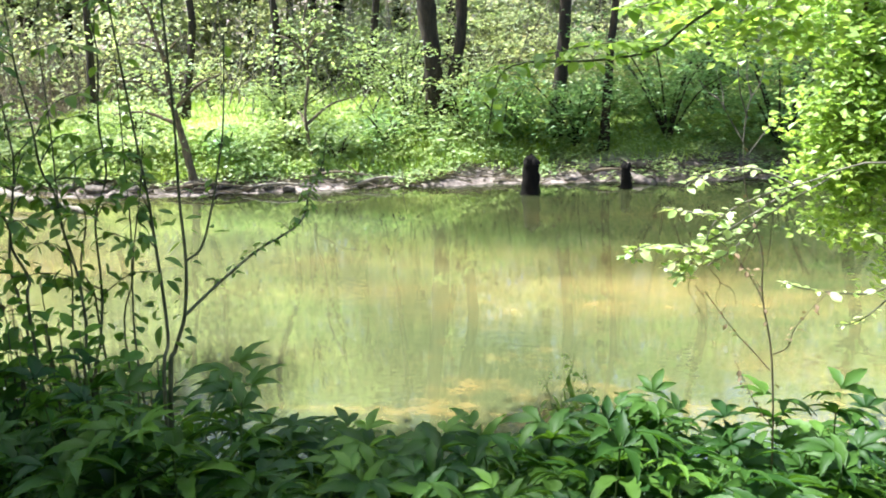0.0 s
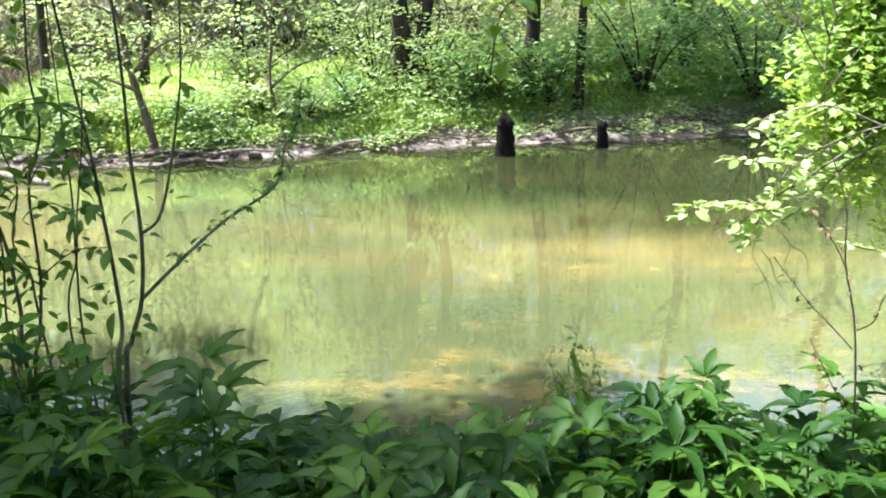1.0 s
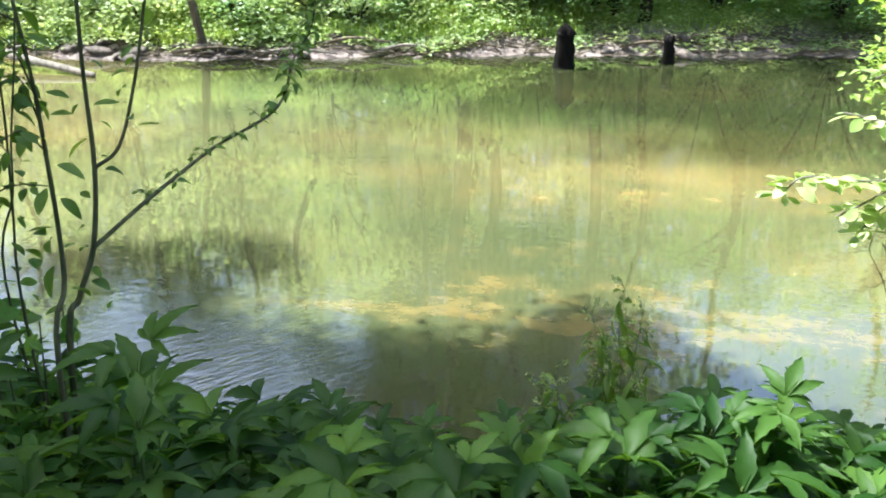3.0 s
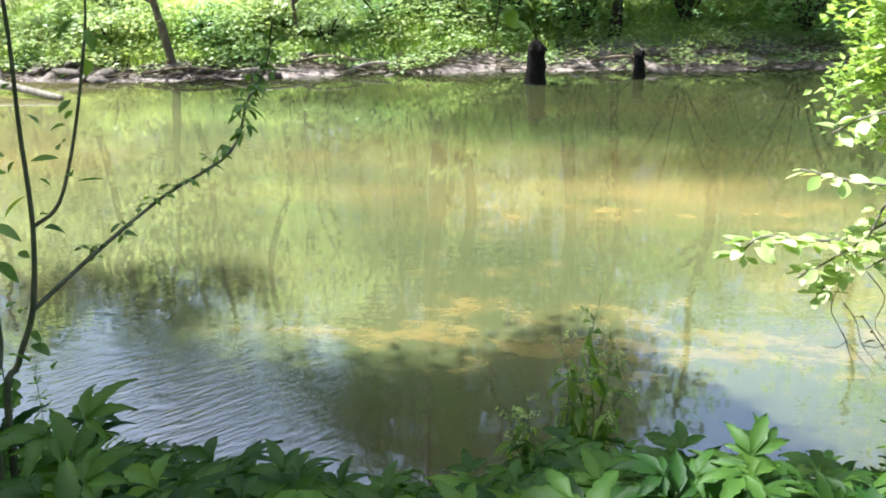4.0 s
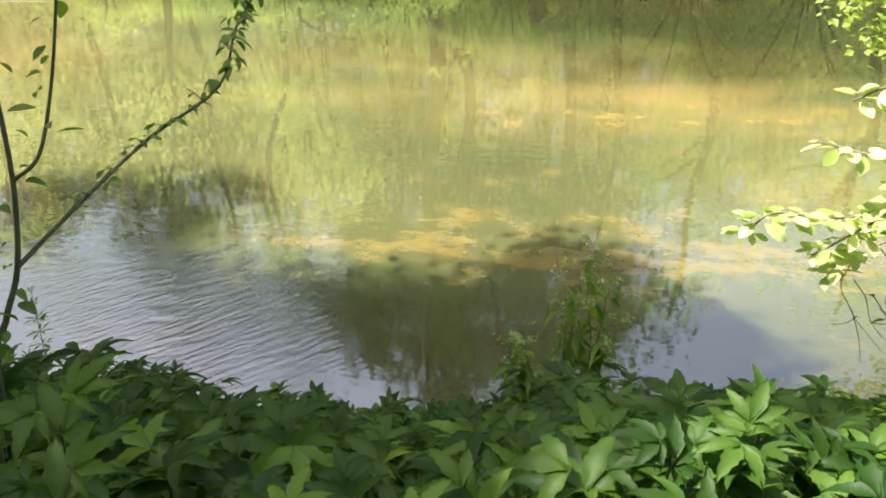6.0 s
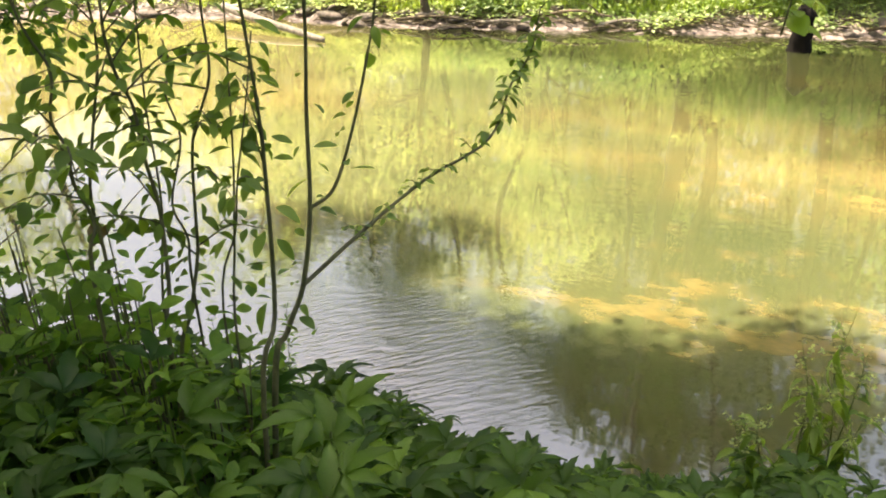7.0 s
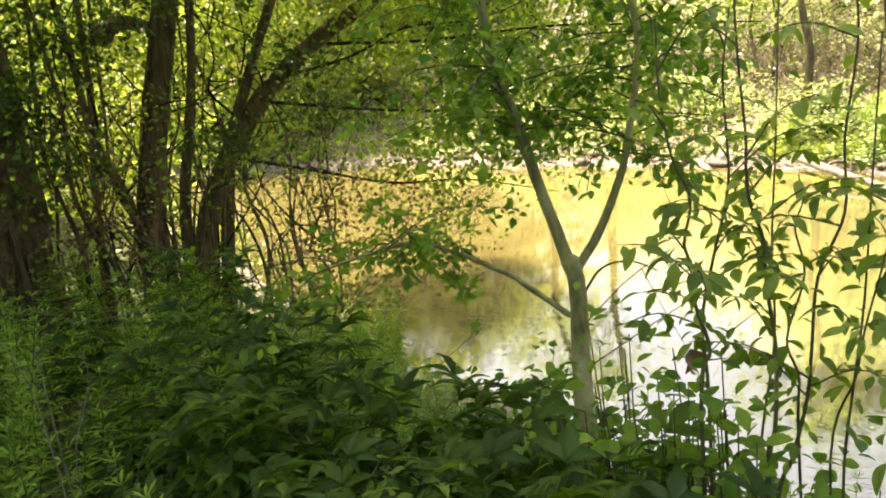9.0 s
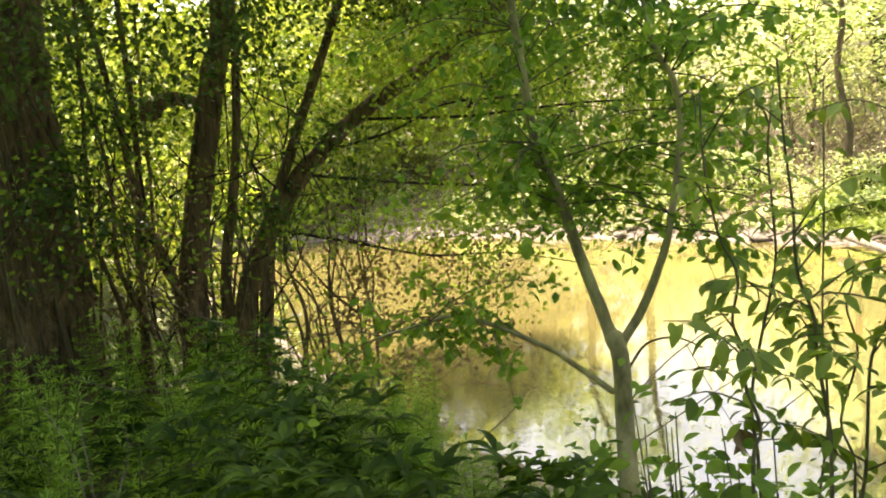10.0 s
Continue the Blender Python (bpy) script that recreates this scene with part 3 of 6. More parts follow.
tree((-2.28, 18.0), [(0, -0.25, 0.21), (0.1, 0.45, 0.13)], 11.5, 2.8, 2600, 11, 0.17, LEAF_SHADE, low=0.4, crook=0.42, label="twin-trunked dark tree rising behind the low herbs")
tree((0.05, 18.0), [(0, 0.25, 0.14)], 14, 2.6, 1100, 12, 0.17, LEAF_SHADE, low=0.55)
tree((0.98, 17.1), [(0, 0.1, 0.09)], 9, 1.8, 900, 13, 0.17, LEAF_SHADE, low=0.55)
for i, (x, y, h) in enumerate([(3.4, 19.8, 9.5), (6.2, 19.4, 10), (9.2, 19.8, 11), (12, 20.5, 12)]):
    tree((x, y), [(0, (-0.2, 0.1, 0.2)[i % 3], 0.16)], h, 2.6, 1700, 30 + i, 0.14, LEAF_BUSH, label="dense dark tree shading the far water")
tree((-7.1, 23.2), [(0, 0.05, 0.12)], 8, 2.6, 2400, 14, low=0.45)
tree((-4.38, 16.4), [(0, 0.2, 0.035)], 4.5, 1.0, 700, 15, 0.1, bark=BARK_BROWN, label="thin leafy sapling at the far water's edge", low=0.15)
tree((-6.45, 15.6), [(0, -0.5, 0.08)], 4.2, 1.2, 900, 16, 0.1, bark=BARK_BROWN, label="leaning small dark tree by the far shore", low=0.3)
tree((-12.1, 17.2), [(0, 0.15, 0.1)], 7, 2.6, 1500, 17, bark=BARK_BROWN, label="slender brown-barked tree on the sunny far bank", low=0.45)
tree((-15.2, 19.4), [(0, 0.1, 0.06), (0.5, 0.4, 0.05)], 4.8, 2.2, 1300, 18, bark=BARK_BROWN)
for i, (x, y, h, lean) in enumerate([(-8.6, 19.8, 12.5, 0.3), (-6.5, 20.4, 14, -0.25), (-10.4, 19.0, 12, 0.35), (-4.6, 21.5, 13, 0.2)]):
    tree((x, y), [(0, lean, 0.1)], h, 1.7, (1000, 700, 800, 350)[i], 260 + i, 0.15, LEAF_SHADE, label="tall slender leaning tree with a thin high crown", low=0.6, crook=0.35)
# tall dark trees that close the wood to the north, shade painted into most crowns
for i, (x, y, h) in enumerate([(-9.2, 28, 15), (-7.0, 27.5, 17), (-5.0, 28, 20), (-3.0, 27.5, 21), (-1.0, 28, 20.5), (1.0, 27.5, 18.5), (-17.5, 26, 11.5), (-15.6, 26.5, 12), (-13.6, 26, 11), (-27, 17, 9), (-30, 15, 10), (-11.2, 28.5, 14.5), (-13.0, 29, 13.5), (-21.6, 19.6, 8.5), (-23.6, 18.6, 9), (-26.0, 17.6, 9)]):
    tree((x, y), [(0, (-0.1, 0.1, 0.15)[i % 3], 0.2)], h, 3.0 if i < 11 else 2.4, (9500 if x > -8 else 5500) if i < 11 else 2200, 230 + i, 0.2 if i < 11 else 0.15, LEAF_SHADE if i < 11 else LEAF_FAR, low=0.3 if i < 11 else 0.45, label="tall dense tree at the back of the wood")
rng = random.Random(8)
for i in range(26):
    x = -34 + i * 2.1 + rng.uniform(-0.8, 0.8)
    y = float(shore(x)) + rng.uniform(9.5, 18)
    if x > 6:
        y -= 3
    tree((x, y), [(0, rng.uniform(-0.3, 0.3), rng.uniform(0.1, 0.24))], rng.uniform(7.5, 10) if x > -14 else rng.uniform(5, 7), rng.uniform(2.4, 3.4), 2300, 40 + i, 0.17, LEAF_WOOD if i % 3 else LEAF_FAR, low=0.2,
         label="tall leafy woodland tree behind the far bank")


def far_stuff():
    """Undergrowth, herbs and grass of the far bank, leaf by leaf."""
    rg = np.random.default_rng(21)
    # undergrowth behind the clearing
    hx = rg.uniform(-33, 13, 330)
    hy = shore(hx) + rg.uniform(6.4, 14, 330) + np.where(hx > -1.5, -3.0, 0)
    hr, hh = rg.uniform(0.5, 1.3, 330), rg.uniform(0.9, 3.6, 330) * np.where(hx < -13, 1.3, 1.0)
    pick = rg.integers(0, 330, 8600)
    pick = pick[(hx[pick] > -11.5) | (rg.uniform(size=8600) < 0.5)]
    n = len(pick)
    a, u = rg.uniform(0, 6.28, n), rg.uniform(0.05, 1, n)
    rad = hr[pick] * np.sqrt(rg.uniform(0.2, 1, n)) * (1.1 - 0.5 * u)
    x, y = hx[pick] + np.cos(a) * rad, hy[pick] + np.sin(a) * rad
    z = height(x, y) + u * hh[pick]
    c = np.repeat(np.stack([x, y, z], -1), 27, axis=0)
    c += rg.normal(size=c.shape) * np.array([0.27, 0.27, 0.06])
    ob = new("undergrowth", cloud("undergrowth", c, 0.108, LEAF_WOOD, 22, up=0.68))
    tagged(ob, "dense sunlit woodland undergrowth behind the far bank", "undergrowth", kind="stuff")
    lines = []
    rr = random.Random(5)
    for k in range(900):
        px = rr.uniform(-34, 14)
        py = float(shore(px)) + rr.uniform(4.2, 9)
        pz = ground_z(px, py)
        a, L = rr.uniform(-0.9, 0.9), rr.uniform(0.8, 3.4)
        p = Vector((px, py, pz))
        q = p + Vector((math.sin(a) * L, rr.uniform(-0.4, 0.4), math.cos(a) * L))
        lines.append(([p, p.lerp(q, 0.5) + Vector((rr.uniform(-0.25, 0.25), 0, 0.1)), q], rr.uniform(0.008, 0.028), 0.004))
    ob = new("brushwood", joined_tubes("brushwood", lines, BARK_GREY, 4))
    tagged(ob, "tangle of bare grey brushwood stems", "brushwood", kind="stuff")
    lines = []
    for k in range(900):
        px = rr.uniform(-24, -11.5)
        py = float(shore(px)) + rr.uniform(2.5, 7.5)
        p = Vector((px, py, ground_z(px, py)))
        a, L = rr.uniform(-1.3, 1.3), rr.uniform(0.7, 2.6)
        q = p + Vector((math.sin(a) * L, rr.uniform(-0.5, 0.5), math.cos(a) * L))
        lines.append(([p, p.lerp(q, 0.5) + Vector((rr.uniform(-0.3, 0.3), rr.uniform(-0.2, 0.2), 0.1)), q], rr.uniform(0.007, 0.022), 0.004))
    ob = new("dry_brush", joined_tubes("dry_brush", lines, STEM_DRY, 4))
    tagged(ob, "pinkish-grey tangle of dry stems behind the far shore", "brushwood", kind="stuff")
    lines = []
    for k in range(420):
        px = rr.uniform(-26, -11)
        py = float(shore(px)) + rr.uniform(0.1, 3.2)
        pz = ground_z(px, py) + 0.03
        a, L = rr.uniform(0, 6.28), rr.uniform(0.2, 1.1)
        p = Vector((px, py, pz))
        q = p + Vector((math.cos(a) * L, math.sin(a) * L * 0.5, rr.uniform(0.0, 0.45) * L))
        lines.append(([p, p.lerp(q, 0.5) + Vector((0, 0, 0.05)), q], rr.uniform(0.008, 0.03), 0.005))
    for k in range(300):
        px = rr.uniform(-11, 5)
        py = float(shore(px)) + rr.uniform(-0.05, 0.75)
        p = Vector((px, py, max(0.0, ground_z(px, py)) + 0.02))
        a, L = rr.uniform(-0.6, 0.6) + (0 if k % 2 else math.pi), rr.uniform(0.15, 0.7)
        q = p + Vector((math.cos(a) * L, math.sin(a) * L * 0.5, rr.uniform(-0.02, 0.2) * L))
        lines.append(([p, p.lerp(q, 0.5) + Vector((0, 0, 0.03)), q], rr.uniform(0.006, 0.02), 0.004))
    ob = new("bank_debris", joined_tubes("bank_debris", lines, BARK_BROWN, 4))
    tagged(ob, "reddish-brown fallen sticks strewn along the muddy far shore", "debris", kind="stuff")
    # low herbs along the water
    n = 3400
    x = rg.uniform(-26, 9, n)
    d = rg.uniform(0.4, 3.3, n) - np.where(x > -2.6, 0.3, 0)
    d = np.where((x > -11.5) & (x < -3), 0.4 + (d - 0.4) * 0.5, d)
    sparse = np.where(x > -1.5, rg.uniform(size=n) < 0.45, (x > -11.5) | (rg.uniform(size=n) < 0.3))
    x, d = x[sparse], d[sparse]
    n = len(x)
    y = shore(x) + d
    tall = np.clip(0.32 + 0.3 * np.sin(x * 1.3) * np.sin(y * 1.1 + x * 0.4) + rg.uniform(-0.1, 0.35, n), 0.12, 0.95) * np.clip((d - 0.3) / 0.8, 0.3, 1)
    tall *= np.where((x > -11.5) & (x < -3), 0.8, 1.0) * np.where(np.sin(x * 2.1 + y) * np.sin(y * 2.7 - x) > 0.25, 1.5, 0.85)
    c = np.stack([x, y, height(x, y)], -1)
    c = np.repeat(c, 30, axis=0)
    u = rg.uniform(0.15, 1.0, len(c)) ** 0.6
    c[:, 2] += u * np.repeat(tall, 30)
    c[:, :2] += rg.normal(size=(len(c), 2)) * 0.13
    ob = new("waterside_herbs", cloud("waterside_herbs", c, 0.088, LEAF_LOW, 23, up=0.75))
    tagged(ob, "low bright green herbs along the far shore", "herbs", kind="stuff")
    # grass of the clearing and along the mud
    n = 36000
    x = np.where(rg.uniform(size=n) < 0.85, rg.uniform(-11.8, 0, n), rg.uniform(-26, 3, n))
    d = np.where(rg.uniform(size=n) < 0.25, rg.uniform(0.5, 1.6, n), rg.uniform(1.4, 8, n))
    y = shore(x) + d
    c = np.stack([x, y, height(x, y)], -1)
    ob = new("clearing_grass", upright("clearing_grass", c, rg.uniform(0.1, 0.3, n) * np.where((d > 2.2) & (x > -12), 0.55, 1), GRASS, 24))
    tagged(ob, "bright sunlit grass in the clearing and shoreline tufts", "grass", kind="stuff")


def path_grass():
    """Short grass of the trodden path behind the herbs."""
    rg = np.random.default_rng(27)
    n = 30000
    x, y = rg.normal(0.5, 5.5, n), rg.uniform(-7, 2.0, n)
    keep = (np.sin(x * 2.3) * np.sin(y * 1.9 + x) > -0.6) & (np.hypot(x - 0.5, y - 1.2) > 0.4)
    c = np.stack([x, y, height(x, y)], -1)[keep]
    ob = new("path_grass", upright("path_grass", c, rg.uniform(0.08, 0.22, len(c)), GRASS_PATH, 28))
    tagged(ob, "short green grass on the shaded bank path", "grass", kind="stuff")


def upright(name, centres, sizes, material, seed):
    """One mesh of upright blades."""
    rg = np.random.default_rng(seed)
    c = np.asarray(centres, float)
    n = len(c)
    a = rg.uniform(0, 6.28, n)
    x = np.stack([np.cos(a), np.sin(a), a * 0], -1)
    d = np.stack([rg.normal(size=n) * 0.25, rg.normal(size=n) * 0.25, np.ones(n)], -1)
    nz = np.cross(x, d)
    base, tri = BLADE
    v = (base[None, :, 0, None] * 1.8 * x[:, None] + base[None, :, 1, None] * d[:, None] + base[None, :, 2, None] * nz[:, None]) * np.asarray(sizes)[:, None, None] + c[:, None]
    f = tri[None] + (np.arange(n) * len(base))[:, None, None]
    return mesh_of(name, v.reshape(-1, 3), f.reshape(-1, 3), material)


far_stuff()
path_grass()


def bush(at, r, h, leaves, seed, leaf=0.085, material=LEAF_BUSH, label="dense dark green bush overhanging the far water's edge"):
    x, y = at
    z = ground_z(x, y)
    t = thing("bush", (x, y, z), label, "bush", "bushes of the far bank")
    rr = random.Random(seed)
    rg = np.random.default_rng(seed)
    pts = []
    for k in range(10):
        a = k * 0.63 + rr.uniform(-0.2, 0.2)
        out = r * rr.uniform(0.35, 1.0)
        tip = Vector((math.cos(a) * out, math.sin(a) * out, h * rr.uniform(0.6, 1.0)))
        child("branch", limb_mesh("bush_branch", [(0, 0, -0.05), tip * 0.5 + Vector((0, 0, h * 0.12)), tip], 0.03, 0.006, BARK_DARK, 3, 5), t)
        for q in range(leaves // 10 // 14):
            f = rr.uniform(0.25, 1.1)
            g = np.array(tip * f) + rg.normal(size=3) * np.array([r * 0.28, r * 0.28, h * 0.16])
            g[2] = max(g[2], 0.05)
            pts.append(g + rg.normal(size=(14, 3)) * np.array([0.15, 0.15, 0.05]))
    child("foliage", cloud("bush_foliage", np.concatenate(pts), leaf * 1.25, material, seed, up=0.7), t)


for i, (x, dy, r, h, n) in enumerate([(-0.9, 1.6, 0.9, 1.1, 2600), (0.5, 1.5, 1.0, 1.3, 2800), (2.2, 1.6, 1.4, 1.9, 4200), (4.2, 1.4, 1.6, 2.3, 4200), (6.4, 1.8, 1.8, 2.6, 3600), (3.2, 3.4, 1.6, 2.6, 3200),
                                      (-2.9, 2.5, 0.9, 1.5, 1300), (-1.7, 2.0, 0.8, 1.5, 1200), (-5.6, 3.2, 1.0, 0.9, 1800), (-8.6, 2.6, 0.8, 0.7, 1400), (-3.4, 4.6, 1.3, 2.0, 2600), (-14.6, 3.0, 1.1, 1.2, 1500), (-17.8, 3.6, 1.4, 1.5, 1800), (-20.8, 4.2, 1.5, 1.7, 1800), (-23.8, 4.4, 1.6, 2.0, 2000), (-27, 3.5, 2.0, 2.6, 2400),
                                      (-10.6, 1.2, 0.6, 0.55, 700), (-7.9, 1.1, 0.55, 0.6, 800), (-6.2, 1.3, 0.5, 0.65, 800), (-4.9, 1.5, 0.6, 0.6, 700), (-4.0, 1.1, 0.5, 0.6, 800), (-3.2, 1.6, 0.6, 0.65, 700), (-11.6, 2.4, 0.8, 0.8, 900)]):
    bush((x, float(shore(x)) + dy), r, h, n, 60 + i, material=LEAF_BUSH if i < 6 or (i > 15 and i % 3 == 0) else LEAF_FAR, label="dense dark green bush overhanging the far water's edge" if i < 6 else "loose light green bush on the far bank")

# ---------------------------------------------------------------- near bank: lobed herbs
rng = random.Random(17)
LOBED = [leaf_mesh("lobed_leaf", lobed(rng, n), LEAF_RAG) for n in (3, 5, 5, 3)]


def herb_prototype(tall, pairs, size, seed):
    """A stalk with pairs of large lobed leaves and a tuft at its top."""
    rr = random.Random(seed)
    t = thing("lobed_herb", (0, 0, 0), "knee-high green herb with large pointed three-lobed leaves", "plant", "lobed herbs on the near bank")
    bend = Vector((rr.uniform(-0.08, 0.08), rr.uniform(-0.05, 0.1), 0))
    at = lambda f: Vector((bend.x * f * f, bend.y * f * f, tall * f))
    child("stalk", limb_mesh("herb_stalk", [at(-0.1), at(0.35), at(0.7), at(0.97)], 0.005, 0.0022, STEM_GREEN, 2, 5), t)
    for k in range(pairs):
        f = 0.4 + 0.6 * (k / max(1, pairs - 1))
        a0 = k * 1.57 + rr.uniform(-0.4, 0.4)
        for side in (0, math.pi):
            a = a0 + side + rr.uniform(-0.3, 0.3)
            s = size * (1.1 - 0.55 * max(0, f - 0.55) / 0.45) * rr.uniform(0.8, 1.2)
            o = child("leaf", LOBED[rr.randrange(4)], t)
            reach = 0.03 + 0.05 * (1 - f)
            o.location = at(f) + Vector((-math.sin(a), math.cos(a), 0.35)) * reach
            o.rotation_euler = (rr.uniform(-0.45, 0.5), rr.uniform(-0.4, 0.4), a)
            o.scale = (s, s, s)
    for k in range(2):
        # young upright leaves at the tip
        o = child("leaf", LOBED[rr.randrange(4)], t)
        o.location, o.rotation_euler = at(0.95), (rr.uniform(0.3, 0.8), rr.uniform(-0.3, 0.3), rr.uniform(0, 6.28))
        o.scale = [size * rr.uniform(0.5, 0.7)] * 3
    return t


TALL = (0.32, 0.45, 0.58, 0.72, 0.88, 1.02)
PROTOTYPES = [herb_prototype(h, 4 + int(h * 1.6), 0.165 + 0.025 * (i % 2), 70 + i) for i, h in enumerate(TALL)]


def herb_room(x, y):
    """How high the herbs may stand over the water at a spot of the bank."""
    slope = 0.765 if x > 0.45 else 0.855
    if x < -0.9:
        slope = 0.82
    elif 0.72 < x < 1.15:
        slope = 0.785
    return min(3.16 - (y - 1.6) * slope, 2.42 if x < -0.1 else 2.26)


used = set()
rr = random.Random(33)
spots = [(-1.0, 2.55), (-1.12, 2.48), (-0.95, 2.68), (-1.22, 2.52), (-0.88, 2.5), (-0.8, 2.62), (-0.7, 2.42), (-1.05, 2.4), (-0.6, 2.6)]
tries = 0
while len(spots) < 600 and tries < 20000:
    tries += 1
    x, y = rr.uniform(-1.8, 3.2), rr.uniform(1.95, 4.75)
    if any((x - a) ** 2 + (y - b) ** 2 < 0.083 ** 2 for a, b in spots):
        continue
    if (x - 0.5) ** 2 + (y - 1.5) ** 2 < 0.75 ** 2:
        continue
    spots.append((x, y))
for k in range(900):
    x = rr.choice((rr.uniform(2.6, 8.5), rr.gauss(3.3, 0.9), rr.uniform(-2.6, 3.4)))
    y = rr.uniform(1.5, 4.85) if x > 2.4 else rr.gauss(1.75, 0.2)
    y += 0.35 * math.sin(x * 1.9) + 0.2 * math.sin(x * 4.3)
    if y < 4.8 and (x - 0.5) ** 2 + (y - 1.5) ** 2 > 0.8 ** 2 and (y > 1.75 or abs(x - 0.5) > 1.3):
        spots.append((x, y))
mixed_in = random.Random(35)
for k in range(60):
    spots.append((mixed_in.uniform(-4.2, -1.4), mixed_in.uniform(0.6, 2.4)))
spots.sort(key=lambda q: (q[0] - 0.55) ** 2 + (q[1] - 1.6) ** 2)
rest_v, rest_f, rest_n = [], [], 0
for i, (x, y) in enumerate(spots):
    room = (herb_room(x, y) - ground_z(x, y)) if y > 1.95 and x < 3.2 else rr.uniform(0.3, 0.6)
    room = max(0.3, room) * rr.uniform(0.84, 1.04)
    k = min(range(6), key=lambda q: abs(TALL[q] + 0.04 - room))
    s = min(1.15, max(0.6, room / (TALL[k] + 0.04)))
    m = pose(x, y, ground_z(x, y), rr.uniform(-6, 6), rr.uniform(-6, 6), rr.uniform(0, 360))
    ob = PROTOTYPES[k]
    if i >= 232:
        for leaf in ob.children:
            if leaf.name.startswith("leaf"):
                co = np.array([v.co for v in leaf.data.vertices])
                mm = np.array(m @ Matrix.Scale(s, 4) @ Matrix.LocRotScale(leaf.location, leaf.rotation_euler, leaf.scale))
                rest_v.append(co @ mm[:3, :3].T + mm[:3, 3])
                rest_f.append(np.array([p.vertices[:] for p in leaf.data.polygons]) + rest_n)
                rest_n += len(co)
        continue
    if k in used:
        ob = copy_thing(ob, m)
    else:
        used.add(k)
        ob.matrix_basis = m
    ob.scale = (s, s, s)

carpet = new("herb_carpet", mesh_of("herb_carpet", np.concatenate(rest_v), np.concatenate(rest_f), LEAF_RAG_MASS, True))
tagged(carpet, "dense green lobed herbs down the shaded bank", "herbs", kind="stuff")

# ---------------------------------------------------------------- near bank: slender shrub
SHRUB_LEAVES = [leaf_mesh("shrub_leaf", ovate(w, d, 0.09), LEAF_SHRUB) for w, d in ((0.23, 0.2), (0.27, 0.4), (0.21, 0.1), (0.24, 0.6))]


def leafy(parent, line, rr, count, size, meshes, start=0.15, droop=0.5, stalk=0.01, name="leaf"):
    """Sets leaves alternately along a twig, drooping a little."""
    pts = [Vector(p) for p in line]
    for k in range(count):
        f = start + (1 - start) * (k + rr.uniform(0, 0.7)) / count
        u = min(f, 0.999) * (len(pts) - 1)
        p = pts[int(u)].lerp(pts[int(u) + 1], u % 1)
        o = child(name, meshes[rr.randrange(len(meshes))], parent)
        a = rr.uniform(0, 6.28)
        o.location = p + Vector((-math.sin(a), math.cos(a), 0)) * stalk
        s = size * rr.uniform(0.55, 1.45)
        o.rotation_euler = (rr.uniform(-droop - 0.4, 0.35 - droop * 0.4), rr.uniform(-0.5, 0.5), a)
        o.scale = (s, s, s)


def twig_foliage(name, twigs, per, size, seed):
    """Small oval leaves along many twigs, as one mesh."""
    rg = np.random.default_rng(seed)
    pts = []
    for a, b, c in twigs:
        f = rg.uniform(0.15, 1.05, per)[:, None]
        a, b, c = np.array(a), np.array(b), np.array(c)
        pts.append(a * (1 - f) ** 2 + 2 * b * f * (1 - f) + c * f * f + rg.normal(size=(per, 3)) * 0.014)
    return cloud(name, np.concatenate(pts), size, LEAF_SHRUB_MASS, seed, ovate(0.3, 0.3, 0.07), up=0.5)


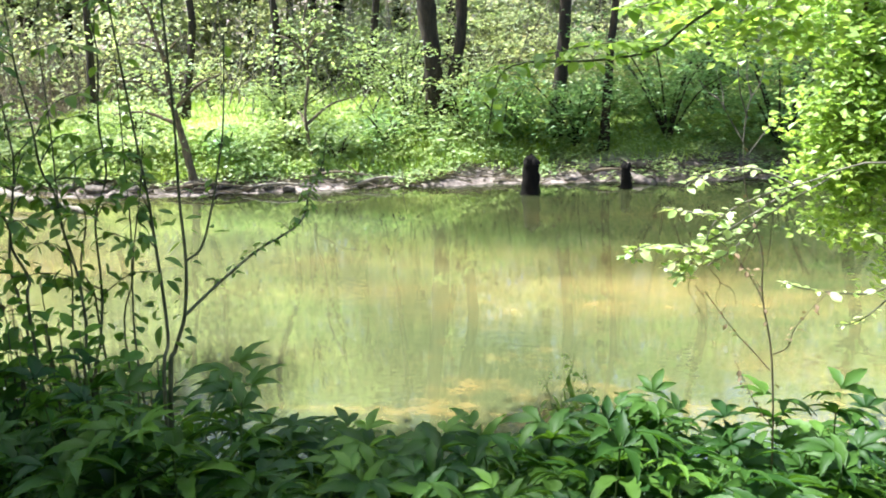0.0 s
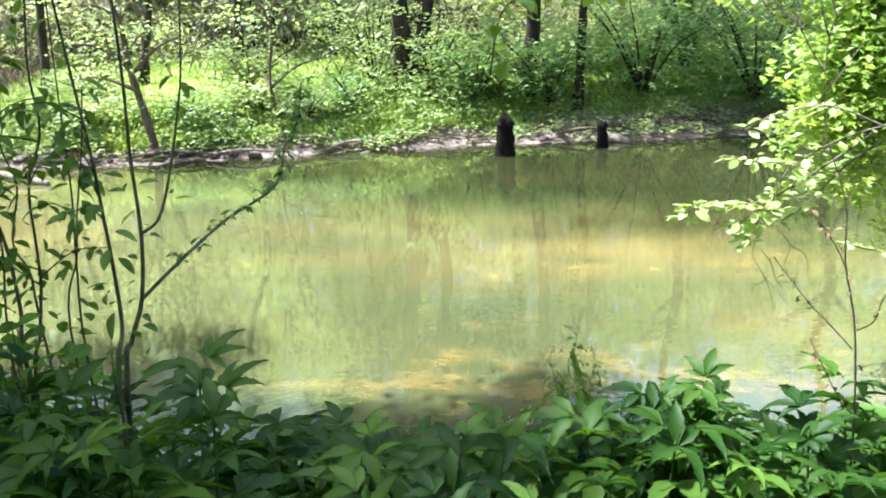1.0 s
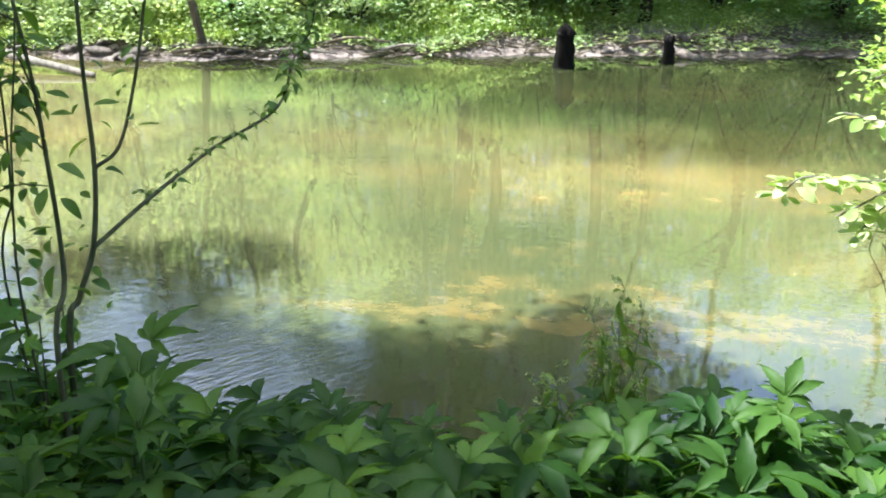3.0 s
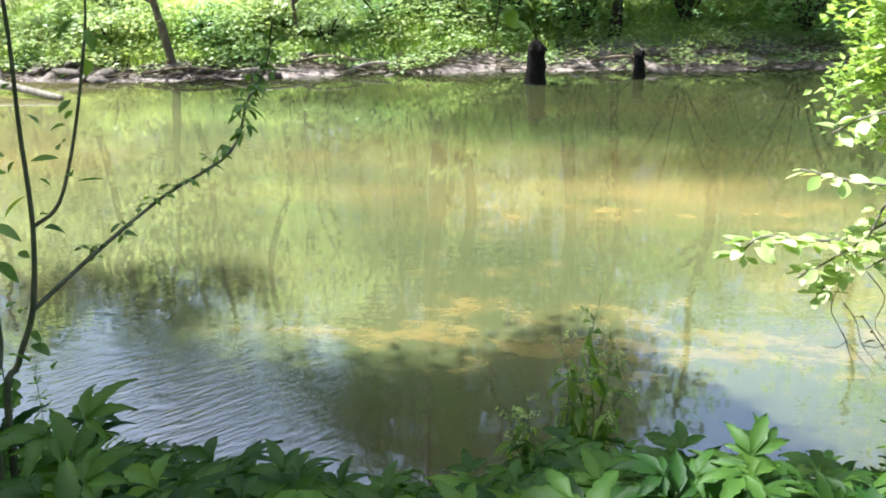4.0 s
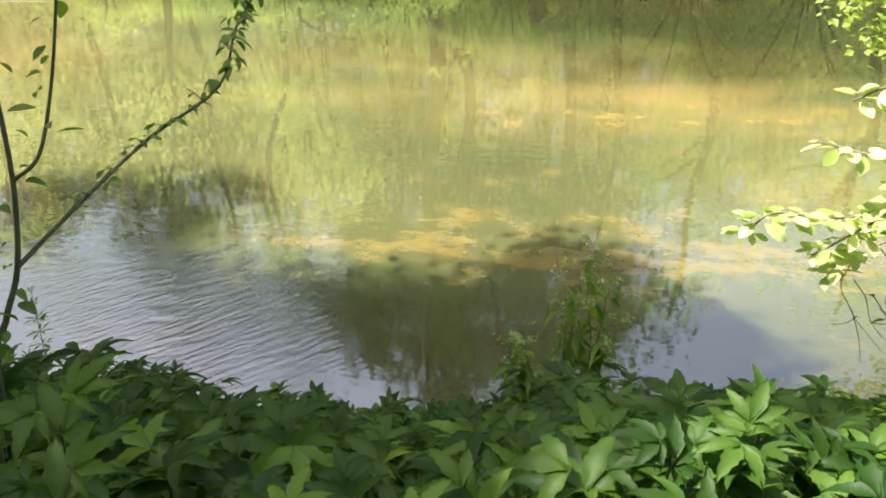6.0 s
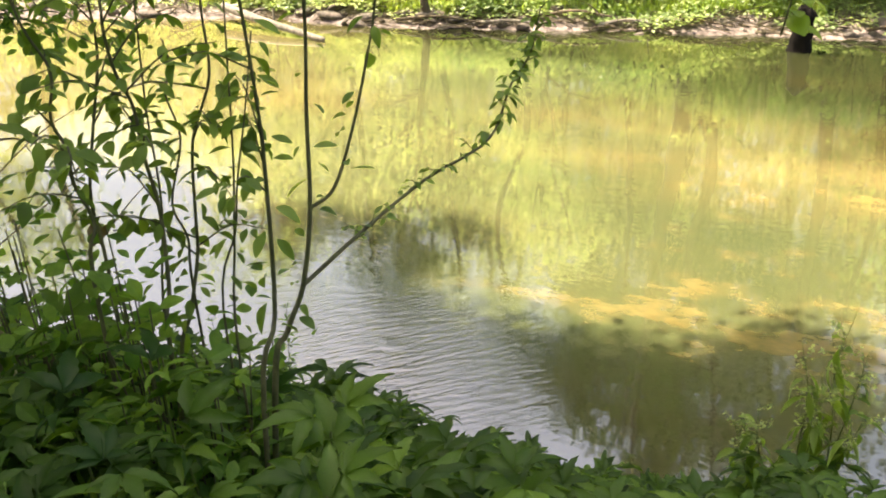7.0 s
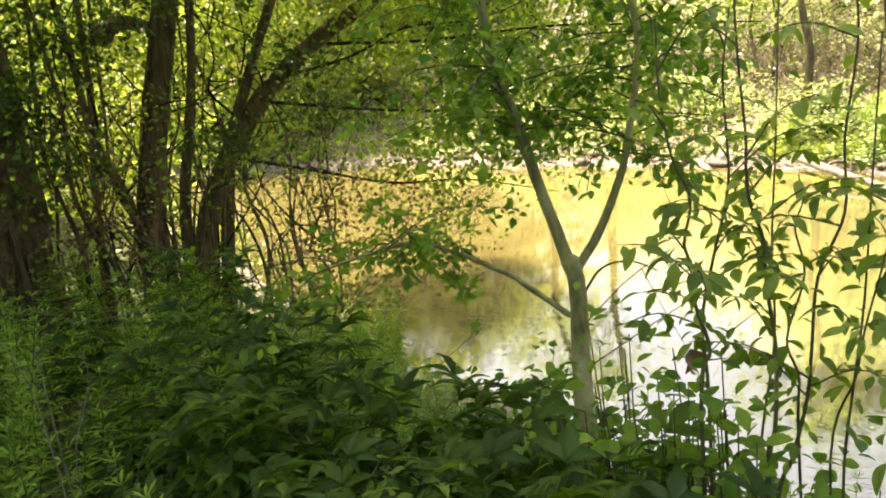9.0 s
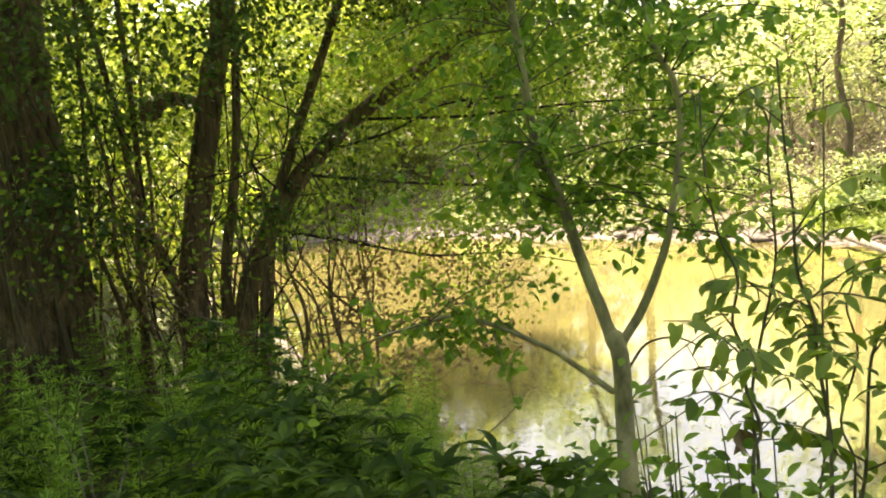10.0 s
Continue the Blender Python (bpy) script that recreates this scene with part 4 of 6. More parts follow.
def slender_shrub():
    base = Vector((-0.45, 2.72, ground_z(-0.45, 2.72)))
    t = thing("shrub", base, "slender dark-stemmed shrub with oval green leaves at the water's edge", "shrub")
    rr = random.Random(91)
    stems = [
        ("stem", [(-0.40, 2.6, 1.35), (-0.41, 2.7, 2.22), (-0.43, 2.8, 2.37), (-0.49, 2.91, 2.63), (-0.51, 2.94, 2.75), (-0.54, 2.97, 2.94), (-0.58, 3.0, 3.3)], 0.0075, 18),
        ("stem", [(-0.44, 2.62, 1.35), (-0.42, 2.75, 2.21), (-0.43, 2.83, 2.31), (-0.42, 2.89, 2.39), (-0.43, 2.96, 2.53), (-0.46, 3.03, 2.71), (-0.47, 3.08, 2.92), (-0.48, 3.12, 3.3)], 0.009, 10),
        ("branch", [(-0.43, 2.96, 2.53), (-0.4, 3.01, 2.56), (-0.38, 3.07, 2.67), (-0.36, 3.12, 2.81), (-0.35, 3.15, 2.91), (-0.34, 3.2, 3.15)], 0.0055, 9),
        ("branch", [(-0.42, 2.89, 2.39), (-0.4, 3.1, 2.42), (-0.374, 3.365, 2.445), (-0.3, 3.6, 2.48), (-0.31, 3.78, 2.57), (-0.299, 3.912, 2.63), (-0.3, 4.0, 2.74)], 0.0065, 34),
        ("stem", [(-0.62, 2.5, 1.4), (-0.73, 2.65, 2.47), (-0.78, 2.7, 2.64), (-0.81, 2.71, 2.76), (-0.85, 2.73, 2.93), (-0.9, 2.76, 3.2)], 0.006, 26),
        ("stem", [(-0.55, 2.55, 1.4), (-0.61, 2.69, 2.34), (-0.65, 2.77, 2.52), (-0.7, 2.81, 2.67), (-0.74, 2.82, 2.83), (-0.76, 2.84, 2.96), (-0.8, 2.87, 3.25)], 0.0065, 28),
        ("stem", [(-0.56, 2.58, 1.4), (-0.61, 2.71, 2.27), (-0.63, 2.83, 2.45), (-0.66, 2.91, 2.67), (-0.66, 3.0, 2.93), (-0.67, 3.05, 3.25)], 0.006, 28),
        ("stem", [(-0.75, 2.65, 1.4), (-0.85, 2.79, 2.38), (-0.91, 2.88, 2.65), (-0.92, 2.96, 2.93), (-0.93, 3.0, 3.2)], 0.006, 26),
        ("stem", [(-0.62, 2.72, 1.4), (-0.71, 2.78, 2.27), (-0.76, 2.9, 2.72), (-0.82, 3.02, 3.2)], 0.0045, 14),
        ("stem", [(-0.56, 2.7, 1.4), (-0.63, 2.8, 2.37), (-0.69, 2.85, 2.55), (-0.71, 2.91, 2.76), (-0.73, 2.95, 2.86)], 0.0045, 12),
        ("stem", [(-0.46, 2.7, 1.4), (-0.52, 2.78, 2.29), (-0.54, 2.88, 2.65), (-0.58, 3.0, 3.12)], 0.0045, 14),
        ("stem", [(-0.5, 2.7, 1.4), (-0.56, 2.8, 2.35), (-0.53, 2.87, 2.61), (-0.5, 2.94, 2.89)], 0.004, 12),
    ]
    bent = random.Random(92)
    for i, (kind, pts, r, n) in enumerate(stems):
        pts = [Vector(p) - base for p in pts]
        if i > 3:
            # the thinner stems kink a little from joint to joint
            pts = [q for a, b in zip(pts, pts[1:]) for q in (a, a.lerp(b, bent.uniform(0.4, 0.6)) + Vector((bent.uniform(-0.02, 0.02), bent.uniform(-0.02, 0.02), 0)))] + pts[-1:]
        line = curve_points(pts, 5)
        o = child(kind, limb_mesh("shrub_" + kind, pts, r * 0.8, r * 0.36, STEM_DARK, 5, 7), t)
        if kind == "branch" and n > 20:
            # short spurs, each with a tuft of small leaves, closer towards the tip
            for k in range(42):
                f = 0.14 + 0.86 * (k + rr.uniform(0, 0.8)) / 42
                u = min(f, 0.999) * (len(line) - 1)
                p = line[int(u)].lerp(line[int(u) + 1], u % 1)
                a = rr.uniform(0, 6.28)
                q = p + Vector((math.cos(a), math.sin(a), rr.uniform(0.1, 0.9))) * rr.uniform(0.012, 0.035)
                child("spur", limb_mesh("shrub_spur", [p, p.lerp(q, 0.5), q], 0.0018, 0.001, STEM_DARK, 2, 5), o)
                leafy(o, [p.lerp(q, 0.5), q], rr, 3 if f < 0.5 else 5, 0.024 if f < 0.5 else 0.033, SHRUB_LEAVES, 0.3, 0.2, 0.004)
        elif n <= 14:
            leafy(o, line, rr, 18 if n <= 10 else 24, 0.036, SHRUB_LEAVES, 0.25, 0.3, 0.02)
        else:
            leafy(o, line, rr, int(n * 1.2), 0.042, SHRUB_LEAVES, 0.3, 0.4, 0.02)
            # side twigs with hanging leaves of their own
            for k in range(9 if n > 20 else 5):
                f = rr.uniform(0.35, 0.98)
                p = line[int(f * (len(line) - 1))]
                a = rr.uniform(0, 6.28)
                L = rr.uniform(0.1, 0.24)
                q = p + Vector((math.cos(a) * L, math.sin(a) * L, rr.uniform(0.0, 0.12)))
                mid = p.lerp(q, 0.5) + Vector((0, 0, 0.03))
                child("twig", limb_mesh("shrub_twig", [p, mid, q], 0.0024, 0.001, STEM_DARK, 3, 5), o)
                leafy(o, [p, mid, q], rr, 9, 0.041, SHRUB_LEAVES, 0.25, 0.4, 0.008)


slender_shrub()
sunlit = new("sunlit_leaf", leaf_mesh("sunlit_leaf", ovate(0.36, 0.2, 0.08), LEAF_LIT))
sunlit.location, sunlit.rotation_euler, sunlit.scale = (-0.475, 2.95, 2.552), (0.9, -0.3, -1.1), (0.055, 0.055, 0.055)
tagged(sunlit, "single bright yellow-green sunlit leaf caught on the shrub", "leaf")


def leafy_shrub(at, tall, wide, n, seed, leaf=0.045):
    """A dense low shrub: thin stems under one mass of oval leaves."""
    base = Vector((at[0], at[1], ground_z(*at)))
    t = thing("low_shrub", base, "dense dark leafy shrub on the shaded bank", "shrub", "low shrubs on the near bank")
    rr = random.Random(seed)
    rg = np.random.default_rng(seed)
    pts = []
    n = n * 3 // 2
    for k in range(8):
        a = rr.uniform(0, 6.28)
        r = rr.uniform(0.2, 1.0) * wide
        tip = Vector((math.cos(a) * r, math.sin(a) * r, tall * rr.uniform(0.65, 1.05)))
        b = [Vector((0, 0, -0.05)), tip * 0.5 + Vector((0, 0, 0.08)), tip]
        child("stem", limb_mesh("low_shrub_stem", b, 0.005, 0.0015, STEM_DARK, 4, 5), t)
        line = np.array([tuple(p) for p in curve_points(b, 8)])
        pts.append(line[rg.integers(4, len(line), n // 8)] + rg.normal(size=(n // 8, 3)) * np.array([0.07, 0.07, 0.05]))
    child("foliage", cloud("low_shrub_foliage", np.concatenate(pts), leaf, LEAF_SHRUB_MASS, seed, ovate(0.3, 0.3, 0.07), up=0.6), t)


for i, (x, y, h) in enumerate([(-0.55, 2.5, 0.75), (-0.8, 2.6, 0.85), (-1.05, 2.45, 0.8), (-0.7, 2.85, 0.75), (-1.3, 2.7, 0.75), (-0.95, 2.95, 0.75), (-0.35, 2.75, 0.6), (-1.5, 2.5, 0.75), (-0.62, 2.68, 0.95), (-0.88, 2.78, 1.0)]):
    leafy_shrub((x, y), h + 0.16, 0.2, 150, 500 + i)
for i, (x, y, h, w) in enumerate([(-0.75, 2.45, 0.85, 0.2), (-1.0, 2.3, 0.9, 0.22), (-0.85, 3.0, 1.0, 0.2), (-1.2, 2.95, 1.15, 0.25), (-1.5, 3.1, 1.2, 0.25), (-1.45, 2.35, 0.85, 0.25), (-1.8, 2.9, 1.1, 0.25), (-0.58, 2.85, 1.12, 0.13), (-0.5, 2.7, 0.95, 0.12), (-0.68, 2.75, 1.05, 0.12), (-0.42, 2.42, 0.72, 0.16), (-0.6, 2.36, 0.75, 0.18), (-0.82, 2.32, 0.8, 0.2), (-1.05, 2.2, 0.8, 0.2), (-0.5, 2.58, 0.85, 0.15)]):
    leafy_shrub((x, y), h, w, 260 if i < 7 or i > 9 else 150, 560 + i)

# a thick growth of small leaves about the feet of the stems
for i, (x, y, z) in enumerate([(-0.62, 2.64, 2.42), (-0.75, 2.72, 2.5), (-0.9, 2.7, 2.5), (-1.05, 2.72, 2.48), (-0.5, 2.62, 2.33), (-0.82, 2.6, 2.42), (-1.0, 2.6, 2.42), (-1.2, 2.76, 2.45)]):
    leafy_shrub((x, y), z - ground_z(x, y), 0.1, 170, 620 + i, 0.042)

# taller broad-leaved shoots among the stems
for i, (x, y, h) in enumerate([(-0.62, 2.6, 1.12), (-0.72, 2.68, 1.2), (-0.8, 2.58, 1.1), (-0.55, 2.7, 1.1), (-0.92, 2.66, 1.2)]):
    leafy_shrub((x, y), h, 0.1, 40, 590 + i, 0.062)

# ---------------------------------------------------------------- near bank: pale forked tree
def forked_tree():
    base = Vector((-1.12, 2.62, ground_z(-1.12, 2.62)))
    t = thing("small_tree", base, "young pale-barked tree forking low over the water", "tree")
    rr = random.Random(51)
    rg = np.random.default_rng(51)
    limbs = [
        ("trunk", [(-1.12, 2.62, base.z - 0.1), (-1.17, 2.7, 1.9), (-1.2, 2.72, 2.26), (-1.26, 2.77, 2.42), (-1.29, 2.8, 2.56), (-1.31, 2.8, 2.63)], 0.027, 0.022, BARK_PALE),
        ("limb", [(-1.31, 2.8, 2.6), (-1.34, 2.79, 2.7), (-1.38, 2.78, 2.81), (-1.43, 2.76, 3.0), (-1.46, 2.73, 3.13), (-1.46, 2.71, 3.38), (-1.46, 2.7, 3.6), (-1.5, 2.7, 4.3)], 0.018, 0.009, BARK_PALE),
        ("limb", [(-1.3, 2.81, 2.6), (-1.28, 2.87, 2.68), (-1.26, 2.92, 2.78), (-1.25, 2.96, 2.88), (-1.24, 3.01, 3.09), (-1.24, 3.01, 3.23), (-1.27, 2.96, 3.44), (-1.3, 3.0, 4.2)], 0.013, 0.006, BARK_PALE),
        ("limb", [(-1.29, 2.77, 2.49), (-1.36, 2.7, 2.57), (-1.41, 2.65, 2.62), (-1.53, 2.5, 2.71), (-1.6, 2.4, 2.7), (-1.68, 2.3, 2.67)], 0.008, 0.004, BARK_PALE),
        ("limb", [(-1.28, 2.81, 2.54), (-1.26, 2.86, 2.6), (-1.22, 2.92, 2.61), (-1.18, 2.97, 2.58)], 0.004, 0.002, BARK_BROWN),
    ]
    lines = {}
    for i, (kind, pts, r0, r1, bark) in enumerate(limbs):
        pts = [Vector(p) - base for p in pts]
        o = child(kind, limb_mesh("small_tree_" + kind, pts, r0, r1, bark, 5, 10, 0.05, i), t)
        lines[i] = (o, curve_points(pts, 5))
    for i, n in ((1, 64), (2, 52), (3, 14)):
        o, line = lines[i]
        twigs = []
        for k in range(n):
            f = rr.uniform(0.42, 1.0) if i != 3 else rr.uniform(0.45, 1.0)
            p = line[int(f * (len(line) - 1))]
            a = rr.uniform(0, 6.28)
            L = rr.uniform(0.12, 0.4) if i == 3 else rr.uniform(0.12, 0.45)
            q = p + Vector((math.cos(a) * L, math.sin(a) * L, rr.uniform(-0.2, 0.1)))
            mid = p.lerp(q, 0.5) + Vector((rr.uniform(-0.03, 0.03), rr.uniform(-0.03, 0.03), 0.06))
            child("twig", limb_mesh("tree_twig", [p, mid, q], 0.0026, 0.001, STEM_DARK, 3, 5), o)
            twigs.append([p, mid, q])
        child("foliage", twig_foliage("small_tree_foliage", twigs, 28, 0.031, 700 + i), o)


forked_tree()

# dead twigs, a hanging dead leaf and pale bindweed stems between tree and shrub
def loose_twig(name, pts, r, material, label, category="twig"):
    p0 = Vector(pts[0])
    t = thing(name, p0, label, category, "dead twigs by the pale tree")
    child("stem", limb_mesh(name, [Vector(p) - p0 for p in pts], r, r * 0.5, material, 4, 5), t)
    return t


hung = loose_twig("dead_leaf", [(-1.23, 2.963, 2.58), (-1.17, 2.978, 2.47), (-1.108, 2.991, 2.372)], 0.0014, BARK_BROWN, "dry brown curled leaf hanging on a thread", "leaf")
for k in range(3):
    o = child("curled_leaf", leaf_mesh("curled_leaf", ovate(0.3, 0.5, 0.25), DRY), hung)
    o.location, o.rotation_euler, o.scale = Vector((-1.106, 2.995, 2.38)) - Vector((-1.23, 2.963, 2.58)), (-1.5, 0.3 * k, 2.1 * k), (0.06, 0.06, 0.06)
for pts in ([(-1.341, 2.849, 2.31), (-1.253, 3.014, 2.411), (-1.188, 3.114, 2.476)], [(-1.12, 3.026, 2.321), (-1.079, 3.107, 2.398), (-1.04, 3.167, 2.449)], [(-1.104, 3.049, 2.334), (-1.07, 3.08, 2.338), (-1.028, 3.121, 2.334)],
            [(-1.3, 2.82, 2.45), (-1.292, 2.947, 2.527), (-1.241, 3.033, 2.591), (-1.194, 3.097, 2.629)], [(-1.736, 2.606, 2.285), (-1.712, 2.697, 2.344), (-1.693, 2.772, 2.406)]):
    loose_twig("dead_twig", pts, 0.0022, BARK_BROWN, "thin bare dead twig caught beside the pale tree")
for pts in ([(-2.72, 1.9, 2.75), (-2.641, 2.161, 2.574), (-2.597, 2.31, 2.536), (-2.502, 2.574, 2.491), (-2.438, 2.725, 2.478), (-2.36, 2.865, 2.426)], [(-2.504, 1.618, 2.563), (-2.479, 1.74, 2.494), (-2.463, 1.878, 2.486), (-2.432, 2.099, 2.514)],
            [(-1.62, 1.56, 2.1), (-1.652, 1.546, 2.483), (-1.689, 1.533, 2.597), (-1.715, 1.499, 2.694)], [(-1.63, 1.57, 2.1), (-1.653, 1.566, 2.489), (-1.703, 1.568, 2.651)]):
    loose_twig("trailing_twig", pts, 0.002, BARK_GREY, "thin pale dry stem trailing over green herbs")

rng = random.Random(97)
for k in range(22):
    x, y = rng.uniform(-3.4, -1.3), rng.uniform(1.0, 2.5)
    z = ground_z(x, y) + rng.uniform(0.25, 0.5)
    a, L = rng.uniform(0, 6.28), rng.uniform(0.25, 0.6)
    p, q = Vector((x, y, z)), Vector((x + math.cos(a) * L * 0.6, y + math.sin(a) * L * 0.6, z + rng.uniform(0.15, 0.5)))
    loose_twig("trailing_twig", [p, p.lerp(q, 0.35) + Vector((rng.uniform(-0.05, 0.05), rng.uniform(-0.05, 0.05), 0.02)), p.lerp(q, 0.7) + Vector((0, rng.uniform(-0.04, 0.04), 0.04)), q], rng.uniform(0.0012, 0.0024), BARK_GREY, "thin pale dry stem trailing over green herbs")

# ---------------------------------------------------------------- near bank: thicket of trunks with hanging leaves
def thicket():
    base = Vector((-5.85, 2.5, ground_z(-5.85, 2.5)))
    t = thing("tree_clump", base, "shady thicket of leaning dark trunks with hanging leaves", "tree")
    trunks = [
        ([(-5.83, 2.6, 1.3), (-5.83, 2.59, 2.24), (-5.8, 2.95, 3.66), (-5.7, 3.08, 4.22), (-5.6, 3.3, 6.6)], 0.15, 0.07),
        ([(-5.8, 2.85, 1.2), (-5.72, 2.95, 2.17), (-5.68, 3.39, 2.88), (-5.5, 3.92, 3.34), (-5.14, 4.62, 3.76), (-4.6, 5.5, 4.5)], 0.11, 0.05),
        ([(-5.8, 2.75, 1.3), (-5.77, 2.82, 2.27), (-5.77, 3.09, 3.45), (-5.7, 3.25, 5.2)], 0.06, 0.03),
        ([(-5.8, 2.95, 1.2), (-5.71, 3.17, 2.54), (-5.67, 3.44, 3.2), (-5.46, 3.85, 4.13), (-5.1, 4.4, 5.6)], 0.065, 0.03),
        ([(-5.9, 2.2, 1.4), (-5.88, 2.26, 2.37), (-5.9, 2.4, 3.34), (-5.9, 2.45, 4.8)], 0.045, 0.02),
        ([(-5.9, 2.55, 1.4), (-5.9, 2.5, 2.3), (-5.9, 2.34, 2.9), (-5.88, 2.3, 3.6), (-5.9, 2.15, 4.8)], 0.05, 0.02),
        ([(-5.95, 2.05, 1.4), (-5.9, 2.12, 2.1), (-5.93, 2.02, 2.8), (-5.9, 2.1, 3.6), (-5.95, 2.2, 4.6)], 0.024, 0.014),
        ([(-5.85, 2.4, 1.4), (-5.8, 2.3, 1.95), (-5.86, 2.14, 2.5), (-5.84, 2.18, 3.2), (-5.9, 2.05, 4.4)], 0.026, 0.012),
        ([(-5.8, 2.7, 1.3), (-5.75, 2.62, 2.0), (-5.8, 2.4, 2.5), (-5.82, 2.44, 3.1), (-5.8, 2.52, 4.2)], 0.022, 0.01),
        ([(-5.6, 3.1, 1.2), (-5.56, 3.3, 1.9), (-5.62, 3.24, 2.5), (-5.55, 3.6, 3.2)], 0.02, 0.01),
        ([(-5.82, 2.88, 3.55), (-5.85, 2.65, 3.6), (-5.89, 2.5, 3.52)], 0.03, 0.075),
    ]
    for i, (pts, r0, r1) in enumerate(trunks):
        child("trunk" if i < 10 else "broken_limb", limb_mesh("thicket_trunk", [Vector(p) - base for p in pts], r0 * (0.8 if i < 10 else 1.0), r1 * (0.8 if i < 10 else 1.0), BARK_THICKET, 8, 12, 0.13, i), t)
    rr = random.Random(77)
    lines = []
    def crooked(p, q, wild):
        mid = [p.lerp(q, f) + Vector((rr.uniform(-wild, wild), rr.uniform(-wild, wild), rr.uniform(-wild, wild) * 0.4)) for f in (0.25, 0.5, 0.75)]
        return [v - base for v in (p, *mid, q)]

    for k in range(70):
        p = Vector((-5.9 + rr.uniform(-0.5, 0.5), rr.uniform(1.9, 4.2), rr.uniform(1.5, 3.2)))
        q = p + Vector((rr.uniform(-0.3, 0.3), rr.uniform(-0.7, 0.8), rr.uniform(0.0, 1.3)))
        child("twig", limb_mesh("thicket_twig", crooked(p, q, 0.1), rr.uniform(0.005, 0.013), 0.003, BARK_DARK, 3, 5), t)
    for k in range(60):
        p = Vector((-5.5 + rr.uniform(-0.5, 0.6), rr.uniform(3.2, 4.9), rr.uniform(1.2, 2.1)))
        q = p + Vector((rr.uniform(-0.3, 0.3), rr.uniform(-0.6, 0.6), rr.uniform(-0.2, 0.6)))
        child("dead_twig", limb_mesh("thicket_dead_twig", crooked(p, q, 0.09), rr.uniform(0.003, 0.008), 0.002, BARK_BROWN, 3, 5), t)
    # long thin limbs that reach out over the water
    for p, q in (((-5.65, 3.5, 2.95), (-4.0, 6.2, 2.45)), ((-5.5, 3.9, 3.3), (-3.9, 6.6, 3.05)), ((-5.7, 3.2, 2.6), (-4.6, 5.2, 2.05)), ((-5.6, 3.6, 3.1), (-4.2, 5.0, 3.45))):
        child("thin_limb", limb_mesh("thicket_limb", crooked(Vector(p), Vector(q), 0.12), 0.014, 0.004, BARK_DARK, 4, 6), t)
    for k in range(46):
        p = Vector((-5.9 + rr.uniform(-0.7, 0.5), rr.uniform(1.8, 3.9), 1.3))
        q = p + Vector((rr.uniform(-0.3, 0.3), rr.uniform(-0.6, 0.6), rr.uniform(1.0, 3.0)))
        lines.append((curve_points(crooked(p, q, 0.16), 3), rr.uniform(0.005, 0.018), 0.003))
    tagged(child("brush", joined_tubes("thicket_brush", lines, BARK_BROWN, 4), t), kind="stuff")
    pts = clumps(78, [(400, (-7.6, 1.4, 3.3), (-6.0, 4.2, 5.2)), (500, (-6.0, 3.9, 3.0), (-3.9, 6.8, 4.6)), (110, (-7.6, 1.9, 2.4), (-6.0, 4.0, 3.6)), (46, (-5.6, 3.6, 1.7), (-4.6, 4.8, 2.7)),
                      (26, (-5.6, 1.5, 2.3), (-4.9, 3.9, 3.4)), (130, (-5.4, 4.3, 2.3), (-4.0, 6.6, 3.1))], 34, 0.17)
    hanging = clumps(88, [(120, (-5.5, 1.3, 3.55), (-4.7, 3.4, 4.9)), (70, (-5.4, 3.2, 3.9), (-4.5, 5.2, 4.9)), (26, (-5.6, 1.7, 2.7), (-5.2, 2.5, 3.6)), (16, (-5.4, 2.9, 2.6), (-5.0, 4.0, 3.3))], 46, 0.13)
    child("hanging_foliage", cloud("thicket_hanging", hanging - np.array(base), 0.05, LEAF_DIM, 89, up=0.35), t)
    # unseen upper crown, added to shade the thicket's leaves below
    top = clumps(84, [(170, (-8.2, 1.0, 5.4), (-5.2, 4.4, 7.2)), (130, (-7.2, 4.2, 5.2), (-5.0, 7.2, 6.6))], 40, 0.24)
    child("crown", cloud("thicket_crown", top - np.array(base), 0.09, LEAF_CLUMP, 85, up=0.5), t)
    child("foliage", cloud("thicket_foliage", pts - np.array(base), 0.046, LEAF_CLUMP, 79, up=0.4), t)
    withered = clumps(86, [(60, (-5.7, 3.3, 1.4), (-4.9, 4.7, 2.35)), (34, (-5.75, 1.9, 1.9), (-5.3, 2.6, 3.1))], 26, 0.14)
    child("withered_foliage", cloud("thicket_withered", withered - np.array(base), 0.04, DRY, 87, up=0.3), t, "withered brown leaves")


thicket()


